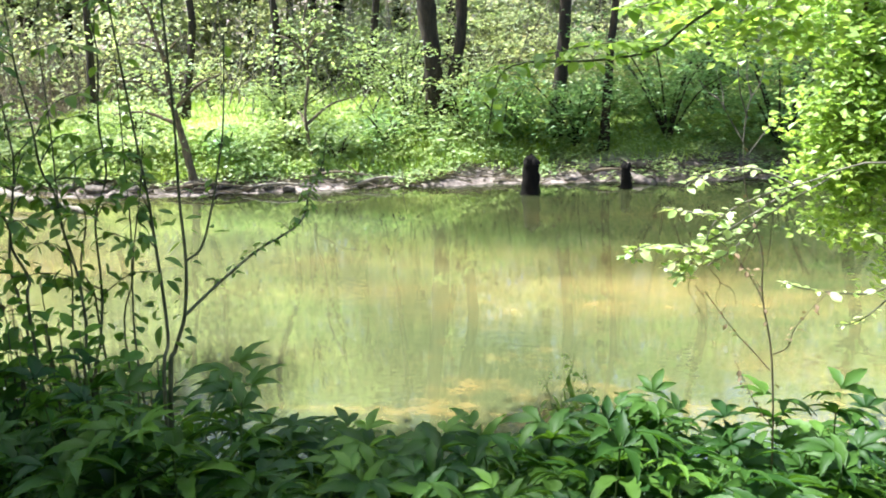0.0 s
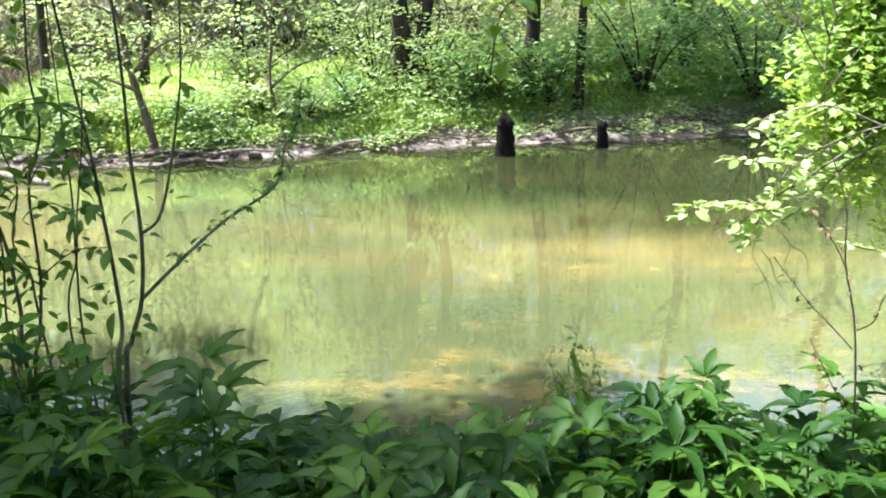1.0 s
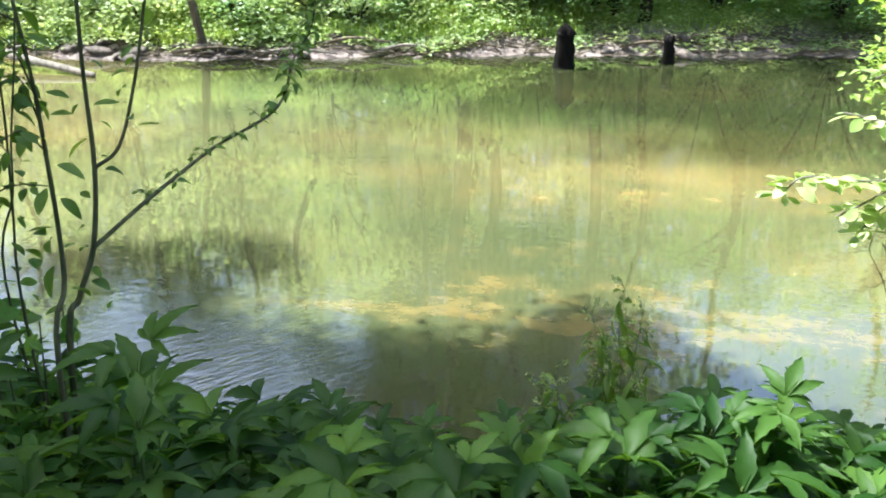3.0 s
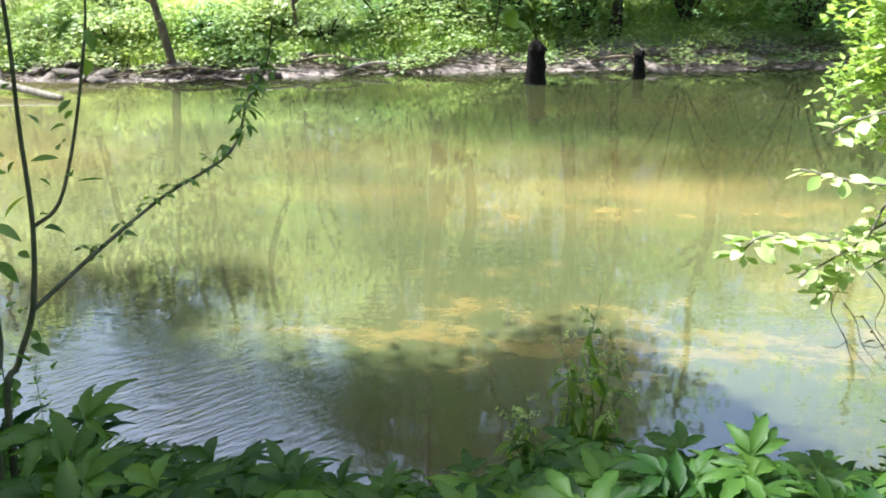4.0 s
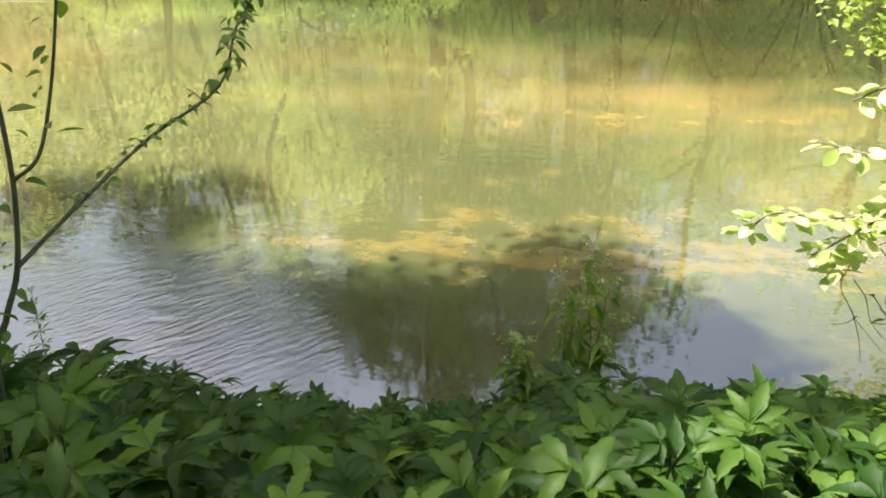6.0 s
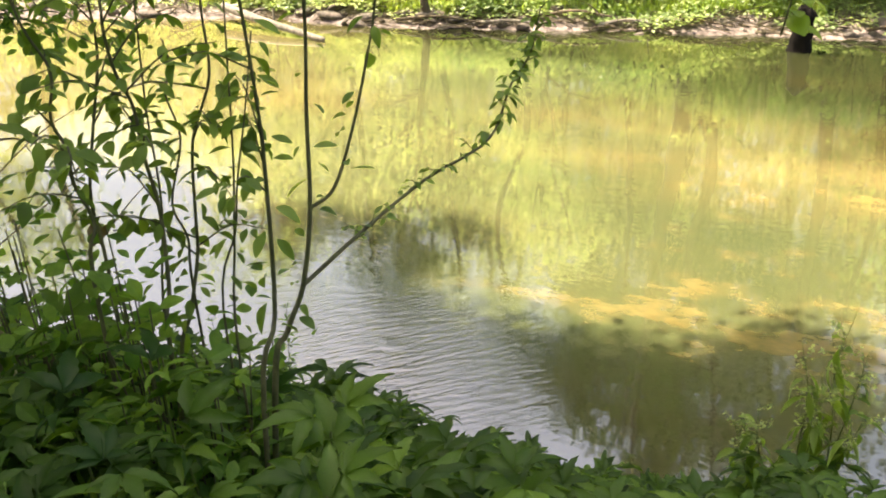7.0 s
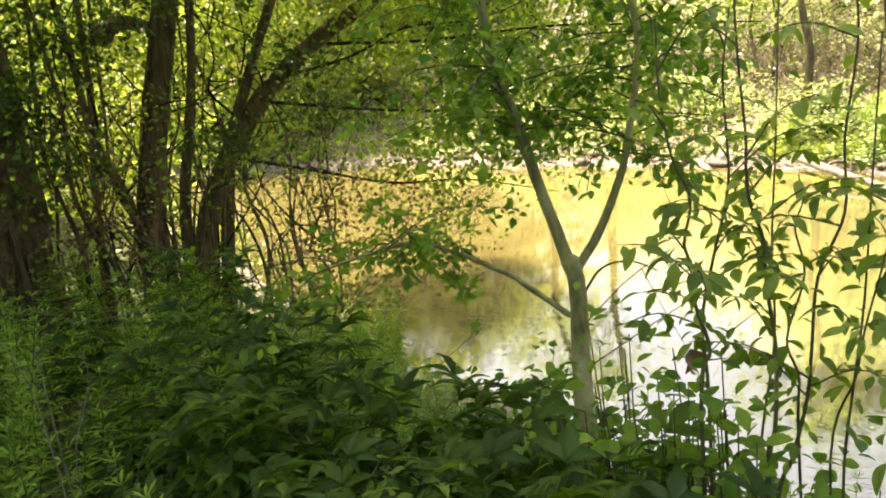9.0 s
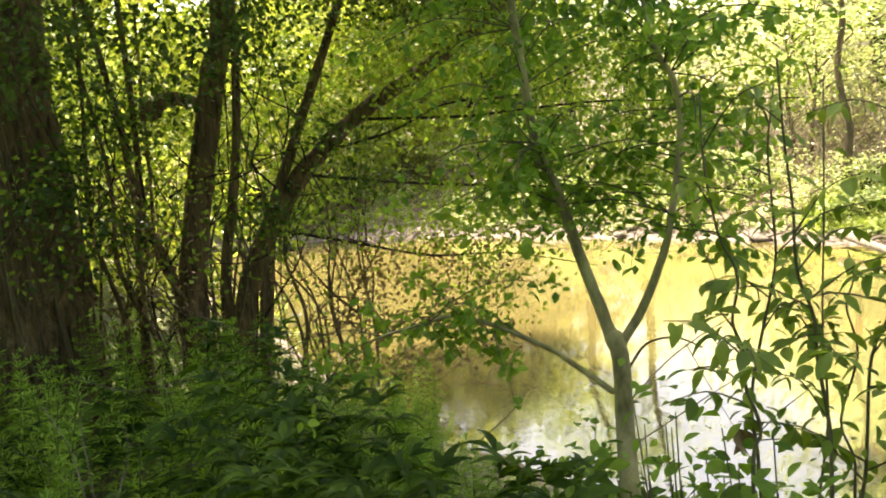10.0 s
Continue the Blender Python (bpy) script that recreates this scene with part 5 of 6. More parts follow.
def ivy_trunk():
    x, y = -6.0, 1.5
    base = Vector((x, y, ground_z(x, y)))
    t = thing("old_tree", base, "thick dark old trunk hung with creepers", "tree")
    child("trunk", limb_mesh("old_trunk", [(0, 0, -0.2), (0.02, 0.02, 0.8), (0.0, 0.08, 2.0), (-0.05, 0.12, 3.2), (-0.1, 0.1, 6)], 0.45, 0.26, BARK_THICKET, 8, 18, 0.16, 4, 0.4), t)
    rr = random.Random(5)
    lines = []
    for k in range(60):
        a = rr.uniform(0, 6.28)
        r = 0.42
        p = Vector((math.cos(a) * r, math.sin(a) * r, 0))
        q = Vector((math.cos(a + rr.uniform(-0.4, 0.4)) * 0.38, math.sin(a) * 0.38, rr.uniform(2, 3.6)))
        lines.append(([p, p.lerp(q, 0.5) + Vector((rr.uniform(-0.1, 0.1), rr.uniform(-0.1, 0.1), 0)), q], rr.uniform(0.006, 0.016), 0.004))
    child("creeper", joined_tubes("creeper", lines, BARK_BROWN, 4), t)
    rg = np.random.default_rng(6)
    n = 1500
    a = rg.uniform(0, 6.28, n)
    z = rg.uniform(0.9, 4.2, n)
    r = rg.uniform(0.4, 0.72, n)
    pts = np.stack([np.cos(a) * r + 0.1, np.sin(a) * r + 0.05, z], -1)
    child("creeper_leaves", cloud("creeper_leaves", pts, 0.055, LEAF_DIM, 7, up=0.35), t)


ivy_trunk()

# ---------------------------------------------------------------- near bank: tall narrow-leaved herbs
def whorl_herb(seed, tall):
    """A weak stalk with a star of narrow leaves at every joint."""
    rr = random.Random(seed)
    t = thing("whorled_herb", (0, 0, 0), "tall weak green herb with rings of narrow leaves", "plant", "whorled herbs on the shady bank")
    vs, fs = [], []
    for s in range(4):
        b = Vector((rr.uniform(-0.12, 0.12), rr.uniform(-0.12, 0.12), -0.05))
        tip = b + Vector((rr.uniform(-0.28, 0.28), rr.uniform(-0.28, 0.28), tall * rr.uniform(0.6, 1.0)))
        mid = b.lerp(tip, 0.5) + Vector((rr.uniform(-0.06, 0.06), rr.uniform(-0.06, 0.06), 0))
        line = curve_points([b, mid, tip], 8)
        child("stalk", joined_tubes("whorl_stalk", [(line, 0.003, 0.0015)], STEM_GREEN, 4), t)
        joints = 10
        for k in range(joints):
            f = 0.3 + 0.7 * k / (joints - 1)
            u = min(f, 0.999) * (len(line) - 1)
            p = line[int(u)].lerp(line[int(u) + 1], u % 1)
            size = 0.062 * (1.0 if f < 0.8 else 1.0 - 2.4 * (f - 0.8))
            lift = 0.15 if f < 0.85 else 0.7
            turn = rr.uniform(0, 6.28)
            for q in range(7):
                a = turn + q * 0.898 + rr.uniform(-0.15, 0.15)
                out, side = Vector((math.cos(a), math.sin(a), lift + rr.uniform(-0.25, 0.25))), Vector((-math.sin(a), math.cos(a), 0))
                L = size * rr.uniform(0.8, 1.15)
                n = len(vs)
                vs += [p, p + out * L * 0.6 + side * L * 0.13, p + out * L - Vector((0, 0, L * 0.1)), p + out * L * 0.6 - side * L * 0.13]
                fs += [(n, n + 1, n + 2), (n, n + 2, n + 3)]
    tagged(child("whorl_foliage", mesh_of("whorl_foliage", np.array([tuple(v) for v in vs]), np.array(fs), LEAF_CLEAVER), t), kind="stuff")
    return t


WHORLS = [whorl_herb(100 + i, h) for i, h in enumerate((0.85, 0.7, 1.0))]
rr = random.Random(44)
first = set()
for i in range(230):
    x, y = rr.uniform(-6.8, -1.3), rr.uniform(0.7, 4.3)
    if x > -2.0 and y > 2.2 and rr.random() < 0.6:
        continue
    k = i % 3
    # the herbs run down the bank towards the water
    d, side = math.hypot(x - 0.43, y - 1.51), math.degrees(math.atan2(x - 0.43, y - 1.51))
    fall = float(np.interp(side, [-88, -78, -69, -66, -58, -50], [0.12, 0.16, 0.24, 0.33, 0.47, 0.52]))
    s = min(rr.uniform(0.75, 1.15), (3.2 - fall * d - ground_z(x, y)) / (0.85, 0.7, 1.0)[k])
    if s < 0.35:
        continue
    m = pose(x, y, ground_z(x, y), rr.uniform(-14, 14), rr.uniform(-14, 14), rr.uniform(0, 360))
    if k in first:
        ob = copy_thing(WHORLS[k], m)
    else:
        first.add(k)
        ob = WHORLS[k]
        ob.matrix_basis = m
    ob.scale = (s, s, s)

# ---------------------------------------------------------------- near bank, sunny end: bough, leafy sprays and dry stalks
def overhanging_bough():
    base = Vector((5.4, 4.4, ground_z(5.4, 4.4)))
    t = thing("overhanging_tree", base, "small sunlit tree with drooping yellow-green leafy boughs over water", "tree")
    child("trunk", limb_mesh("bough_trunk", [(0, 0, -0.2), (-0.1, 0.2, 1.2), (-0.4, 0.6, 2.6), (-0.6, 0.9, 4.4)], 0.12, 0.05, BARK_BROWN, 5, 9, 0.06, 2), t)
    rr = random.Random(13)
    rg = np.random.default_rng(13)
    boughs = [[(4.9, 5.1, 3.6), (4.0, 6.4, 4.4), (3.0, 7.2, 4.2), (2.65, 7.3, 3.3), (2.5, 7.2, 2.3), (2.55, 7.2, 1.65)],
              [(4.9, 5.1, 3.2), (4.2, 6.3, 3.7), (3.3, 7.1, 3.5), (2.8, 7.3, 2.6), (2.75, 7.3, 1.5)],
              [(4.9, 5.0, 2.8), (4.2, 6.1, 3.1), (3.6, 6.8, 2.8), (3.3, 7.0, 2.0), (3.25, 7.0, 1.2)],
              [(4.8, 5.2, 4.0), (4.2, 6.4, 4.8), (3.4, 7.2, 4.9), (2.9, 7.4, 4.3), (2.6, 7.5, 3.5)],
              [(4.9, 5.1, 2.6), (4.5, 5.8, 2.8), (4.1, 6.2, 2.3), (3.9, 6.3, 1.4)],
              [(4.8, 5.0, 3.8), (3.6, 5.6, 4.2), (2.6, 5.8, 4.0), (1.8, 5.8, 3.5), (1.45, 5.8, 3.3)],
              [(4.8, 5.0, 3.7), (3.4, 5.0, 3.9), (2.4, 4.95, 3.6), (1.7, 4.9, 3.3), (1.25, 4.9, 3.2)]]
    for i, b in enumerate(boughs):
        b = [Vector(p) - base for p in b]
        o = child("bough", limb_mesh("bough", b, 0.035, 0.005, BARK_BROWN, 5, 6), t)
        line = curve_points(b, 8)
        pts = []
        for k in range(480 if i < 5 else 170):
            f = rr.uniform(0.3, 1.0)
            p = line[int(f * (len(line) - 1))]
            g = np.array(p) + rg.normal(size=3) * np.array([0.17, 0.2, 0.2])
            pts.append(g + rg.normal(size=(18, 3)) * np.array([0.09, 0.09, 0.03]))
        child("foliage", cloud("bough_foliage", np.concatenate(pts), 0.068, LEAF_BOUGH, 14 + i, up=0.6), o)


overhanging_bough()

LIME_LEAVES = [leaf_mesh("lime_leaf", ovate(w, d, 0.08), LEAF_LIME) for w, d in ((0.3, 0.15), (0.36, 0.3), (0.27, 0.1))]
SUN_LEAVES = [leaf_mesh("round_leaf", ovate(w, d, 0.05), LEAF_SUN) for w, d in ((0.29, 0.15), (0.32, 0.3), (0.26, 0.05))]


def sunlit_spray():
    t = thing("leafy_spray", (2.6, 2.9, ground_z(2.6, 2.9)), "arching twig with pale rounded sunlit leaves over the water", "shrub")
    o = t.location.copy()
    rr = random.Random(19)
    lines = [([(2.6, 2.9, 1.2), (2.1, 2.88, 2.3), (1.5, 2.86, 2.78), (1.2, 2.84, 2.76), (1.03, 2.8, 2.7), (0.985, 2.78, 2.63), (0.946, 2.77, 2.572), (0.925, 2.76, 2.55)], 0.0026, 64, 0.36),
             ([(1.2, 2.84, 2.76), (1.05, 2.82, 2.66), (0.97, 2.79, 2.628), (0.91, 2.78, 2.625), (0.845, 2.78, 2.628), (0.815, 2.78, 2.595)], 0.0024, 62, 0.15),
             ([(1.03, 2.8, 2.7), (0.97, 2.82, 2.7), (0.9, 2.84, 2.71)], 0.0022, 14, 0.2),
             ([(0.985, 2.78, 2.63), (0.93, 2.76, 2.6), (0.89, 2.74, 2.585)], 0.002, 16, 0.2),
             ([(1.2, 2.84, 2.76), (1.1, 2.86, 2.8), (1.0, 2.88, 2.78), (0.95, 2.89, 2.75)], 0.0025, 26, 0.2),
             ([(1.3, 2.85, 2.79), (1.15, 2.83, 2.7), (1.06, 2.82, 2.61), (1.0, 2.81, 2.57)], 0.0025, 26, 0.25)]
    for i, (b, r, n, start) in enumerate(lines):
        b = [Vector(p) - o for p in b]
        st = child("twig", limb_mesh("spray_twig", b, r, 0.0014, BARK_GREY, 5, 6), t)
        leafy(st, curve_points(b, 5), rr, int(n * 1.4), 0.025, SUN_LEAVES, start, 0.1, 0.01)
    # bare dead twiglets under the spray
    for b in ([(0.96, 2.78, 2.56), (0.953, 2.78, 2.52), (0.968, 2.78, 2.49), (0.985, 2.78, 2.462), (1.03, 2.78, 2.41)], [(0.968, 2.78, 2.53), (0.99, 2.78, 2.5), (1.005, 2.78, 2.46), (1.04, 2.78, 2.42)], [(0.985, 2.78, 2.47), (0.97, 2.78, 2.455), (0.95, 2.78, 2.455)],
              [(1.0, 2.8, 2.57), (1.03, 2.8, 2.53), (1.02, 2.79, 2.49), (1.05, 2.79, 2.45)], [(1.03, 2.8, 2.53), (1.06, 2.8, 2.51), (1.07, 2.8, 2.47)], [(0.975, 2.78, 2.48), (0.99, 2.77, 2.44), (1.0, 2.77, 2.4)], [(1.005, 2.78, 2.46), (1.03, 2.78, 2.46), (1.05, 2.79, 2.48)]):
        child("dead_twig", limb_mesh("spray_dead_twig", [Vector(p) - o for p in b], 0.0008, 0.0004, BARK_BROWN, 4, 4), t)


sunlit_spray()


def arching_twig():
    """A thin bare-stemmed twig that hangs in from a bush beside the path, leafy at its tip."""
    base = Vector((3.0, 3.2, ground_z(3.0, 3.2)))
    t = thing("arching_bush", base, "thin arching bush twig hanging its leafy tip over water", "shrub")
    rr = random.Random(29)
    lines = [[(3.0, 3.2, 1.0), (2.6, 3.5, 2.6), (1.9, 3.75, 3.4), (1.4, 3.76, 3.3), (1.06, 3.74, 3.12), (0.94, 3.75, 3.03), (0.73, 3.75, 3.0), (0.5, 3.75, 3.0), (0.41, 3.73, 2.95), (0.37, 3.7, 2.76)],
             [(1.4, 3.76, 3.3), (1.2, 3.72, 3.32), (1.0, 3.7, 3.2), (0.82, 3.68, 3.16)],
             [(0.94, 3.75, 3.03), (0.84, 3.72, 3.06), (0.7, 3.7, 3.05), (0.58, 3.7, 3.03)]]
    for i, b in enumerate(lines):
        b = [Vector(p) - base for p in b]
        st = child("twig", limb_mesh("arch_twig", b, (0.008, 0.004, 0.003)[i], 0.0022, STEM_DARK, 5, 6), t)
        leafy(st, curve_points(b, 5), rr, (120, 110, 60)[i], 0.05, LIME_LEAVES, 0.3 if i == 0 else 0.05, 0.2, 0.03)


arching_twig()


def dry_stalk(at, lines, bleached, label):
    x, y = at
    base = Vector((x, y, ground_z(x, y)))
    t = thing("dry_stalk", base, label, "plant")
    rr = random.Random(int(abs(x) * 1000))
    for i, b in enumerate(lines + bleached):
        b = [Vector(p) - base + Vector((rr.uniform(-0.004, 0.004), 0, rr.uniform(-0.003, 0.003))) * (0 < k < len(b) - 1) for k, p in enumerate(b)]
        st = child("stem" if i < len(lines) else "bleached_twig", limb_mesh("dry_stem", b, 0.0034 if i == 0 else 0.0016, 0.0008, BARK_BROWN if i < len(lines) else BARK_GREY, 4, 6), t)
        if i < len(lines):
            leafy(st, curve_points(b, 4), rr, 13, 0.014, DRY_LEAVES, 0.4, 0.4, 0.004, "dry_bud")


DRY_LEAVES = [leaf_mesh("dry_bud", ovate(0.3, 0.3, 0.1), DRY)]
dry_stalk((1.16, 2.7), [[(1.165, 2.69, 1.2), (1.14, 2.7, 1.7), (1.155, 2.7, 2.05), (1.141, 2.713, 2.356), (1.12, 2.73, 2.52), (1.109, 2.74, 2.634), (1.07, 2.77, 2.76), (1.064, 2.78, 2.877)], [(1.145, 2.715, 2.38), (1.18, 2.72, 2.4), (1.2, 2.73, 2.45), (1.27, 2.75, 2.53)],
                        [(1.14, 2.713, 2.34), (1.09, 2.73, 2.39), (1.06, 2.74, 2.43), (0.99, 2.76, 2.52)], [(1.12, 2.73, 2.5), (1.1, 2.74, 2.55), (1.05, 2.76, 2.62)], [(1.15, 2.7, 2.2), (1.11, 2.7, 2.25), (1.06, 2.72, 2.36)]],
                       [[(1.064, 2.78, 2.877), (1.073, 2.79, 2.937), (1.078, 2.79, 2.98), (1.096, 2.79, 3.01), (1.105, 2.79, 3.06)], [(1.064, 2.78, 2.877), (1.038, 2.79, 2.923), (1.007, 2.79, 2.969), (0.985, 2.8, 2.99), (0.959, 2.79, 3.022)],
                        [(1.073, 2.79, 2.93), (1.055, 2.79, 2.99), (1.043, 2.79, 3.043), (1.045, 2.8, 3.08)], [(1.02, 2.79, 2.95), (1.015, 2.8, 3.0), (1.0, 2.8, 3.04)], [(1.07, 2.78, 2.84), (1.09, 2.79, 2.87), (1.13, 2.8, 2.92)], [(1.078, 2.79, 2.98), (1.07, 2.8, 3.03), (1.075, 2.8, 3.07)]],
          "tall dry brown dead stalk with bleached forking bare twigs")
# a leafy second spray, lower at the sunny end
def low_spray():
    base = Vector((2.2, 3.3, ground_z(2.2, 3.3)))
    t = thing("leafy_spray", base, "low arching twig with small pale sunlit leaves", "shrub")
    rr = random.Random(37)
    for i, b in enumerate([[(2.2, 3.3, 1.0), (2.0, 3.28, 2.1), (1.7, 3.24, 2.4), (1.5, 3.22, 2.36), (1.33, 3.2, 2.38), (1.27, 3.2, 2.4)], [(1.6, 3.23, 2.39), (1.5, 3.2, 2.3), (1.42, 3.18, 2.27)], [(1.75, 3.25, 2.4), (1.6, 3.3, 2.5), (1.5, 3.3, 2.52)]]):
        b = [Vector(p) - base for p in b]
        st = child("twig", limb_mesh("low_twig", b, 0.005 if i == 0 else 0.003, 0.0015, STEM_DARK, 5, 6), t)
        leafy(st, curve_points(b, 5), rr, (34, 10, 10)[i], 0.032, SUN_LEAVES, 0.4 if i == 0 else 0.15, 0.1, 0.006)


low_spray()

DOCK_LEAVES = [leaf_mesh("dock_leaf", ovate(w, d, 0.08), LEAF_SHRUB) for w, d in ((0.15, 0.5), (0.18, 0.8), (0.13, 0.3))]


# seeding dock at the water's edge
def dock():
    base = Vector((0.6, 4.4, ground_z(0.6, 4.4)))
    t = thing("seeding_herb", base, "green herb with drooping leaves and thin seed spikes beside water", "plant")
    rr = random.Random(23)
    tops = [(0.667, 1.69), (0.51, 1.57), (0.72, 1.56), (0.59, 1.45), (0.75, 1.36), (0.4, 1.3), (0.57, 1.32), (0.33, 1.22)]
    for k, (x, z) in enumerate(tops):
        top = Vector((x - base.x, rr.uniform(-0.08, 0.1), z - base.z))
        line = curve_points([Vector((rr.uniform(-0.03, 0.03), 0, -0.05)), top * 0.5 + Vector((rr.uniform(-0.05, 0.03), 0, 0.05)), top * 0.8 + Vector((rr.uniform(-0.03, 0.03), 0, 0.0)), top], 6)
        st = child("spike", joined_tubes("seed_spike", [(line, 0.0036, 0.001)], STEM_GREEN, 5), t)
        seeds, rg = [], np.random.default_rng(k)
        for q in range(7):
            f = rr.uniform(0.68, 0.97)
            p = line[int(f * (len(line) - 1))]
            a = rr.uniform(0, 6.28)
            tip = p + Vector((math.cos(a) * 0.05, math.sin(a) * 0.05, rr.uniform(0.01, 0.06)))
            child("branchlet", joined_tubes("branchlet", [([p, p.lerp(tip, 0.5) + Vector((0, 0, 0.012)), tip], 0.0014, 0.0007)], STEM_GREEN, 4), st)
            seeds.append(np.array(p)[None] + (np.array(tip) - np.array(p))[None] * rg.uniform(0.2, 1.1, (11, 1)) + rg.normal(size=(11, 3)) * 0.005)
        tagged(child("seed_head", cloud("seed_heads", np.concatenate(seeds), 0.015, LEAF_LOW, k), st), kind="stuff")
        leafy(st, line[4:16], rr, 20, 0.085, DOCK_LEAVES, 0.0, 0.7)


dock()

# ---------------------------------------------------------------- unseen tall trees added over the near bank for shade
def canopy_tree(at, crowns, seed, tall):
    x, y = at
    base = Vector((x, y, ground_z(x, y)))
    t = thing("shade_tree", base, "unseen tree added over the near bank to cast its shade", "tree", "shade trees")
    rr = random.Random(seed)
    child("trunk", limb_mesh("shade_trunk", [(0, 0, -0.2), (0.1, 0, tall * 0.3), (0.0, 0.2, tall * 0.6), (0.2, 0.4, tall - 1)], 0.34, 0.08, BARK_BROWN, 4, 10, 0.06, seed, 0.4), t)
    for n, lo, hi in crowns:
        for k in range(7):
            tip = Vector((rr.uniform(lo[0], hi[0]), rr.uniform(lo[1], hi[1]), rr.uniform(lo[2], hi[2]))) - base
            b = Vector((0.05, 0.1, tall * rr.uniform(0.5, 0.8)))
            child("limb", limb_mesh("shade_limb", [b, b.lerp(tip, 0.5) + Vector((0, 0, 0.5)), tip], 0.07, 0.012, BARK_BROWN, 4, 6), t)
    c = clumps(seed, crowns, 40, 0.24)
    c = c + np.stack([0.3 * np.sin(c[:, 1] * 1.3 + 1) + 0.2 * np.sin(c[:, 1] * 3.1), 0.3 * np.sin(c[:, 0] * 1.7) + 0.15 * np.sin(c[:, 0] * 3.7), 0 * c[:, 0]], -1) - np.array(base)
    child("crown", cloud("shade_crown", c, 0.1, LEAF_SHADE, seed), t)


# crown boxes lie sunward of the bank and water that they shade
canopy_tree((-11.0, -3.5), [(1650, (-10.2, -0.7, 15.0), (-6.25, 7.95, 16.8)), (260, (-15.9, -0.7, 15.0), (-10.2, 6.6, 16.8)), (560, (-13.0, 7.2, 15.0), (-10.0, 9.0, 16.4)), (800, (-17.6, 6.0, 15.0), (-12.6, 9.2, 16.4))], 301, 16.5)
# the last box hangs low, added to darken the near water
canopy_tree((-5.5, -3.6), [(1180, (-6.7, -0.7, 7.6), (-2.95, 7.3, 8.8)), (60, (-2.95, -0.7, 7.6), (-2.6, 2.3, 8.8)), (15, (-2.95, 2.3, 7.6), (-2.6, 3.2, 8.8)), (180, (-2.95, 3.2, 7.6), (-2.6, 7.3, 8.8)), (80, (-9.8, -0.7, 7.6), (-6.7, 6.2, 8.8)), (80, (-2.6, 3.2, 7.6), (-2.25, 5.0, 8.6)), (460, (-4.3, 3.4, 4.7), (-2.2, 6.1, 5.7))], 305, 8.4)
# this crown is added only to screen the sky from the bank
canopy_tree((5.0, -6.5), [(1300, (1.3, -9.0, 8.2), (9.0, 2.2, 10.2))], 303, 10.0)


def leaning_tree():
    """A tree that leans from the near bank far out over the river, unseen, added to dim the water."""
    base = Vector((7.5, 3.4, ground_z(7.5, 3.4)))
    t = thing("leaning_tree", base, "unseen big leaning tree added to dim the river", "tree")
    child("trunk", limb_mesh("leaning_trunk", [Vector(p) - base for p in ((7.5, 3.4, 1.2), (6.6, 4.6, 4.0), (4.6, 6.6, 6.2), (2.4, 8.6, 7.4), (0.4, 9.8, 8.0))], 0.28, 0.06, BARK_DARK, 5, 10, 0.06, 9, 0.3), t)
    rr = random.Random(81)
    for k in range(12):
        f = rr.uniform(0.4, 1.0)
        b = Vector((6.6, 4.6, 4.0)).lerp(Vector((0.4, 9.8, 8.0)), f)
        tip = b + Vector((rr.uniform(-1.6, 1.0), rr.uniform(-1.2, 1.4), rr.uniform(-0.8, 1.2)))
        child("limb", limb_mesh("leaning_limb", [b - base, b.lerp(tip, 0.5) - base + Vector((0, 0, 0.2)), tip - base], 0.05, 0.012, BARK_DARK, 3, 6), t)
    c = clumps(82, [(200, (3.4, 6.4, 6.6), (5.8, 9.0, 8.4))], 30, 0.24) - np.array(base)
    child("crown", cloud("leaning_crown", c, 0.11, LEAF_BUSH, 83), t)


leaning_tree()

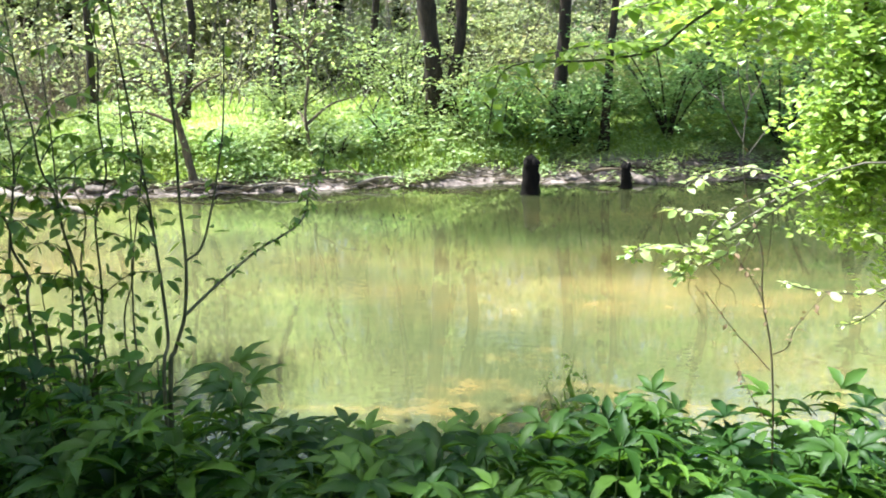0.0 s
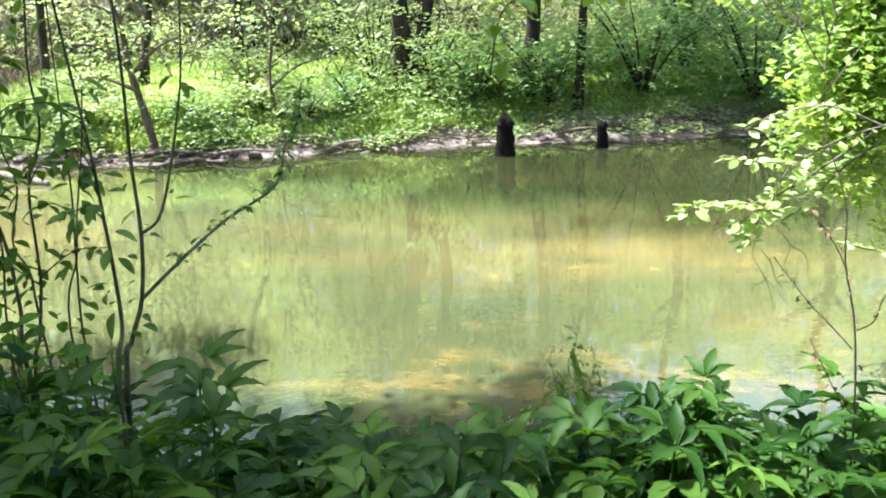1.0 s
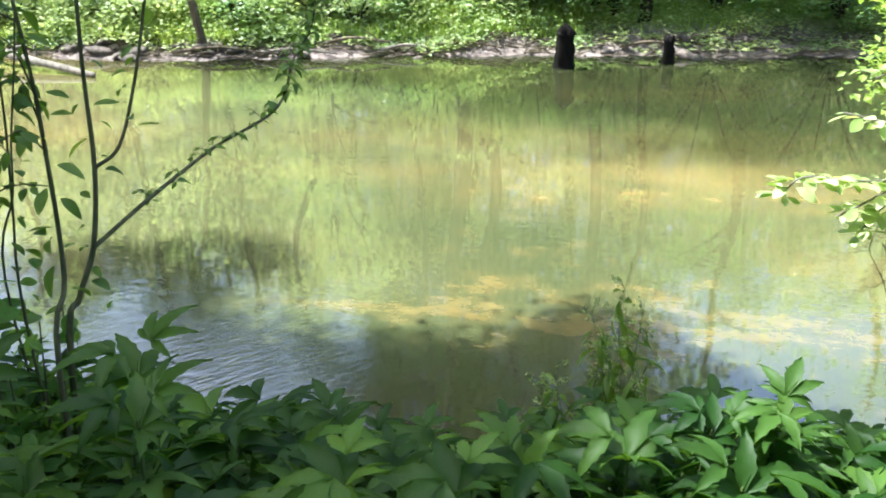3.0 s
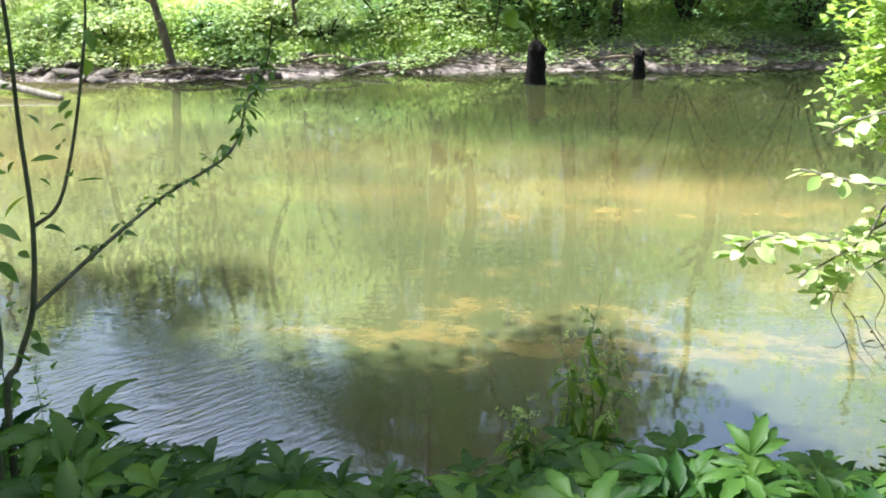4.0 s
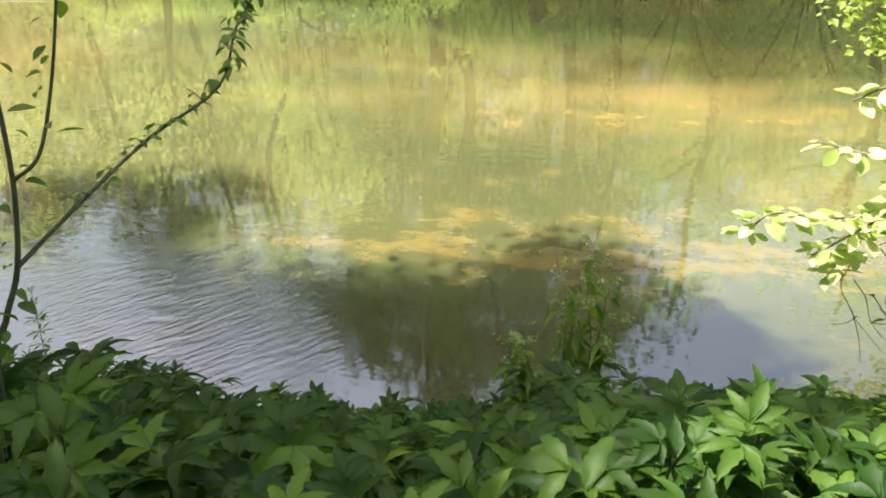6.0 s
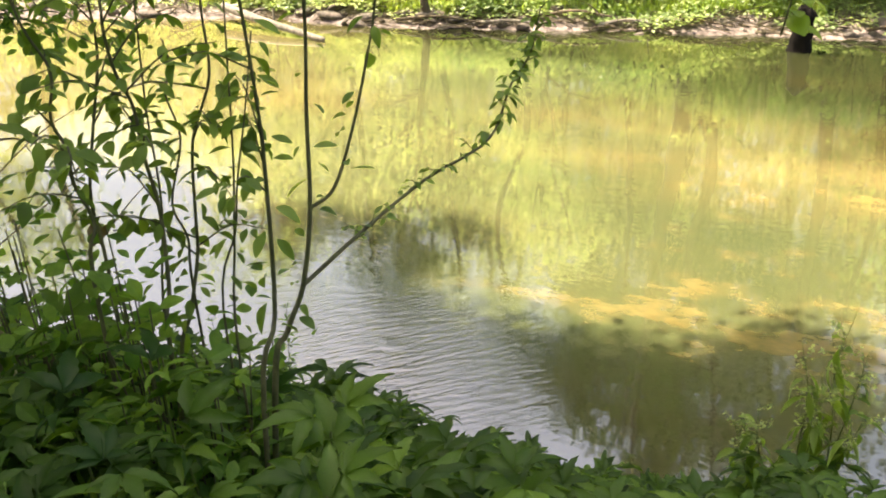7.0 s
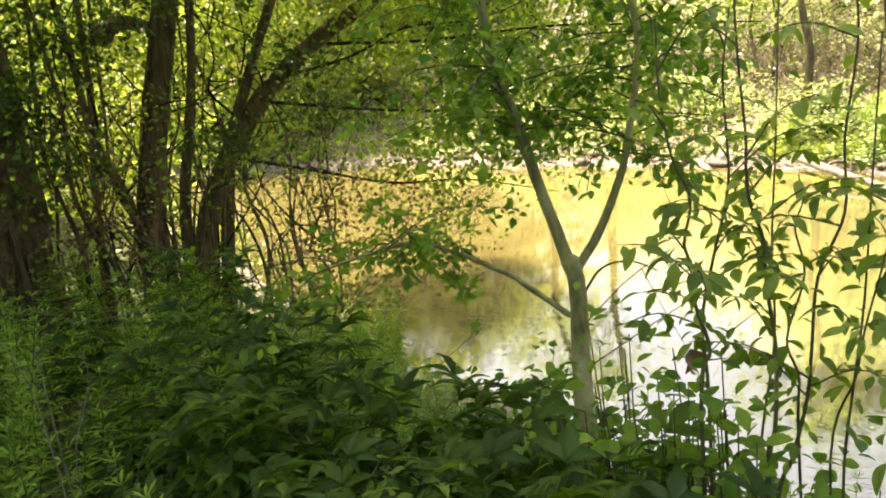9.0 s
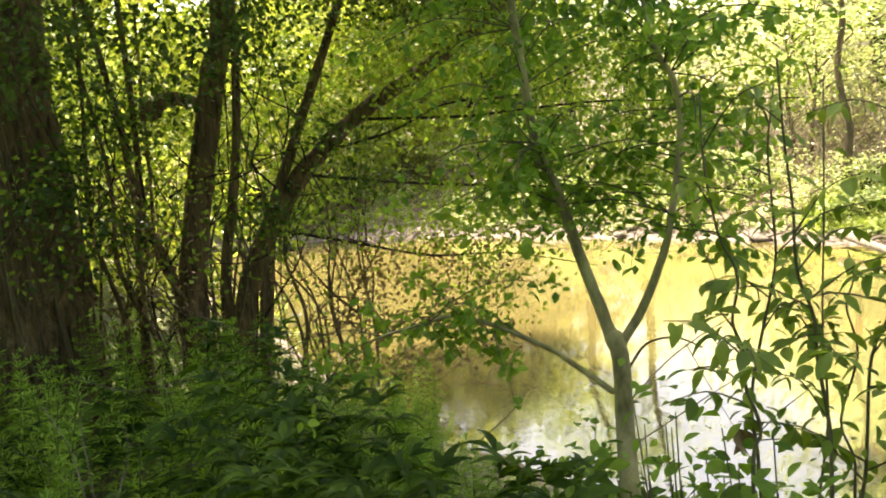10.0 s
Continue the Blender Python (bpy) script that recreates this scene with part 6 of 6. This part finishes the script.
# ---------------------------------------------------------------- woods along the near bank, beyond the thicket
rng = random.Random(61)
for i in range(12):
    x, y = -9.5 - i * 1.6 + rng.uniform(-0.5, 0.5), rng.uniform(-3.5, 3.6)
    tree((x, y), [(0, rng.uniform(-0.3, 0.3), rng.uniform(0.07, 0.16))], rng.uniform(6.5, 9), rng.uniform(1.8, 2.6), 3800, 400 + i, 0.12, LEAF_CLUMP if i % 2 else LEAF_FAR,
         label="leafy young tree of the near bank wood", group="trees of the near bank", low=0.08)


def leafy_wall(name, seed, n, lo, hi, size, material, label):
    """Foliage of a wood's edge in flat sprays."""
    rg = np.random.default_rng(seed)
    c = rg.uniform(lo, hi, size=(n, 3))
    c[:, 2] += np.maximum(0, height(c[:, 0], c[:, 1]))
    c = np.repeat(c, 18, axis=0)
    c += rg.normal(size=c.shape) * np.array([0.3, 0.3, 0.08])
    keep = height(c[:, 0], c[:, 1]) > 0.1
    ob = new(name, cloud(name, c[keep], size, material, seed, up=0.55))
    tagged(ob, label, "foliage", kind="stuff")


leafy_wall("wood_edge_foliage", 71, 1700, (-17, -4.5, 0.0), (-9.5, 4.4, 6.8), 0.17, LEAF_EDGE, "sunlit yellow-green foliage of the near bank wood")
leafy_wall("river_bend_foliage", 73, 4600, (-38, 4.0, 0.2), (-25.5, 22, 7.5), 0.24, LEAF_EDGE, "bright sunlit foliage where the river bends away")
leafy_wall("far_bank_foliage", 75, 380, (-21, 18.5, 0.3), (-9.5, 24, 5.0), 0.13, LEAF_WOOD, "loose bright leaf sprays over the far bank")
leafy_wall("back_wood_foliage", 77, 5200, (-22, 26, 0.5), (13, 34, 9.0), 0.22, LEAF_WOOD, "leafy depth of the wood behind the far bank")
# unseen foliage walls behind and beside the path, added to hold back skylight
leafy_wall("sky_screen_behind_path", 79, 4600, (-7.5, -13, 0.0), (15, -4.5, 13.5), 0.24, LEAF_BUSH, "unseen wood added along the near bank path to screen skylight")
leafy_wall("low_sky_screen_behind", 78, 1500, (-22, -13, 0.0), (-7.5, -4.5, 4.5), 0.24, LEAF_BUSH, "unseen low wood added along the near bank path to screen skylight")
leafy_wall("sky_screen_beside_path", 80, 3000, (9.5, -4.5, 0.0), (16, 4.2, 11.0), 0.22, LEAF_BUSH, "unseen wood added beside the path to screen skylight")
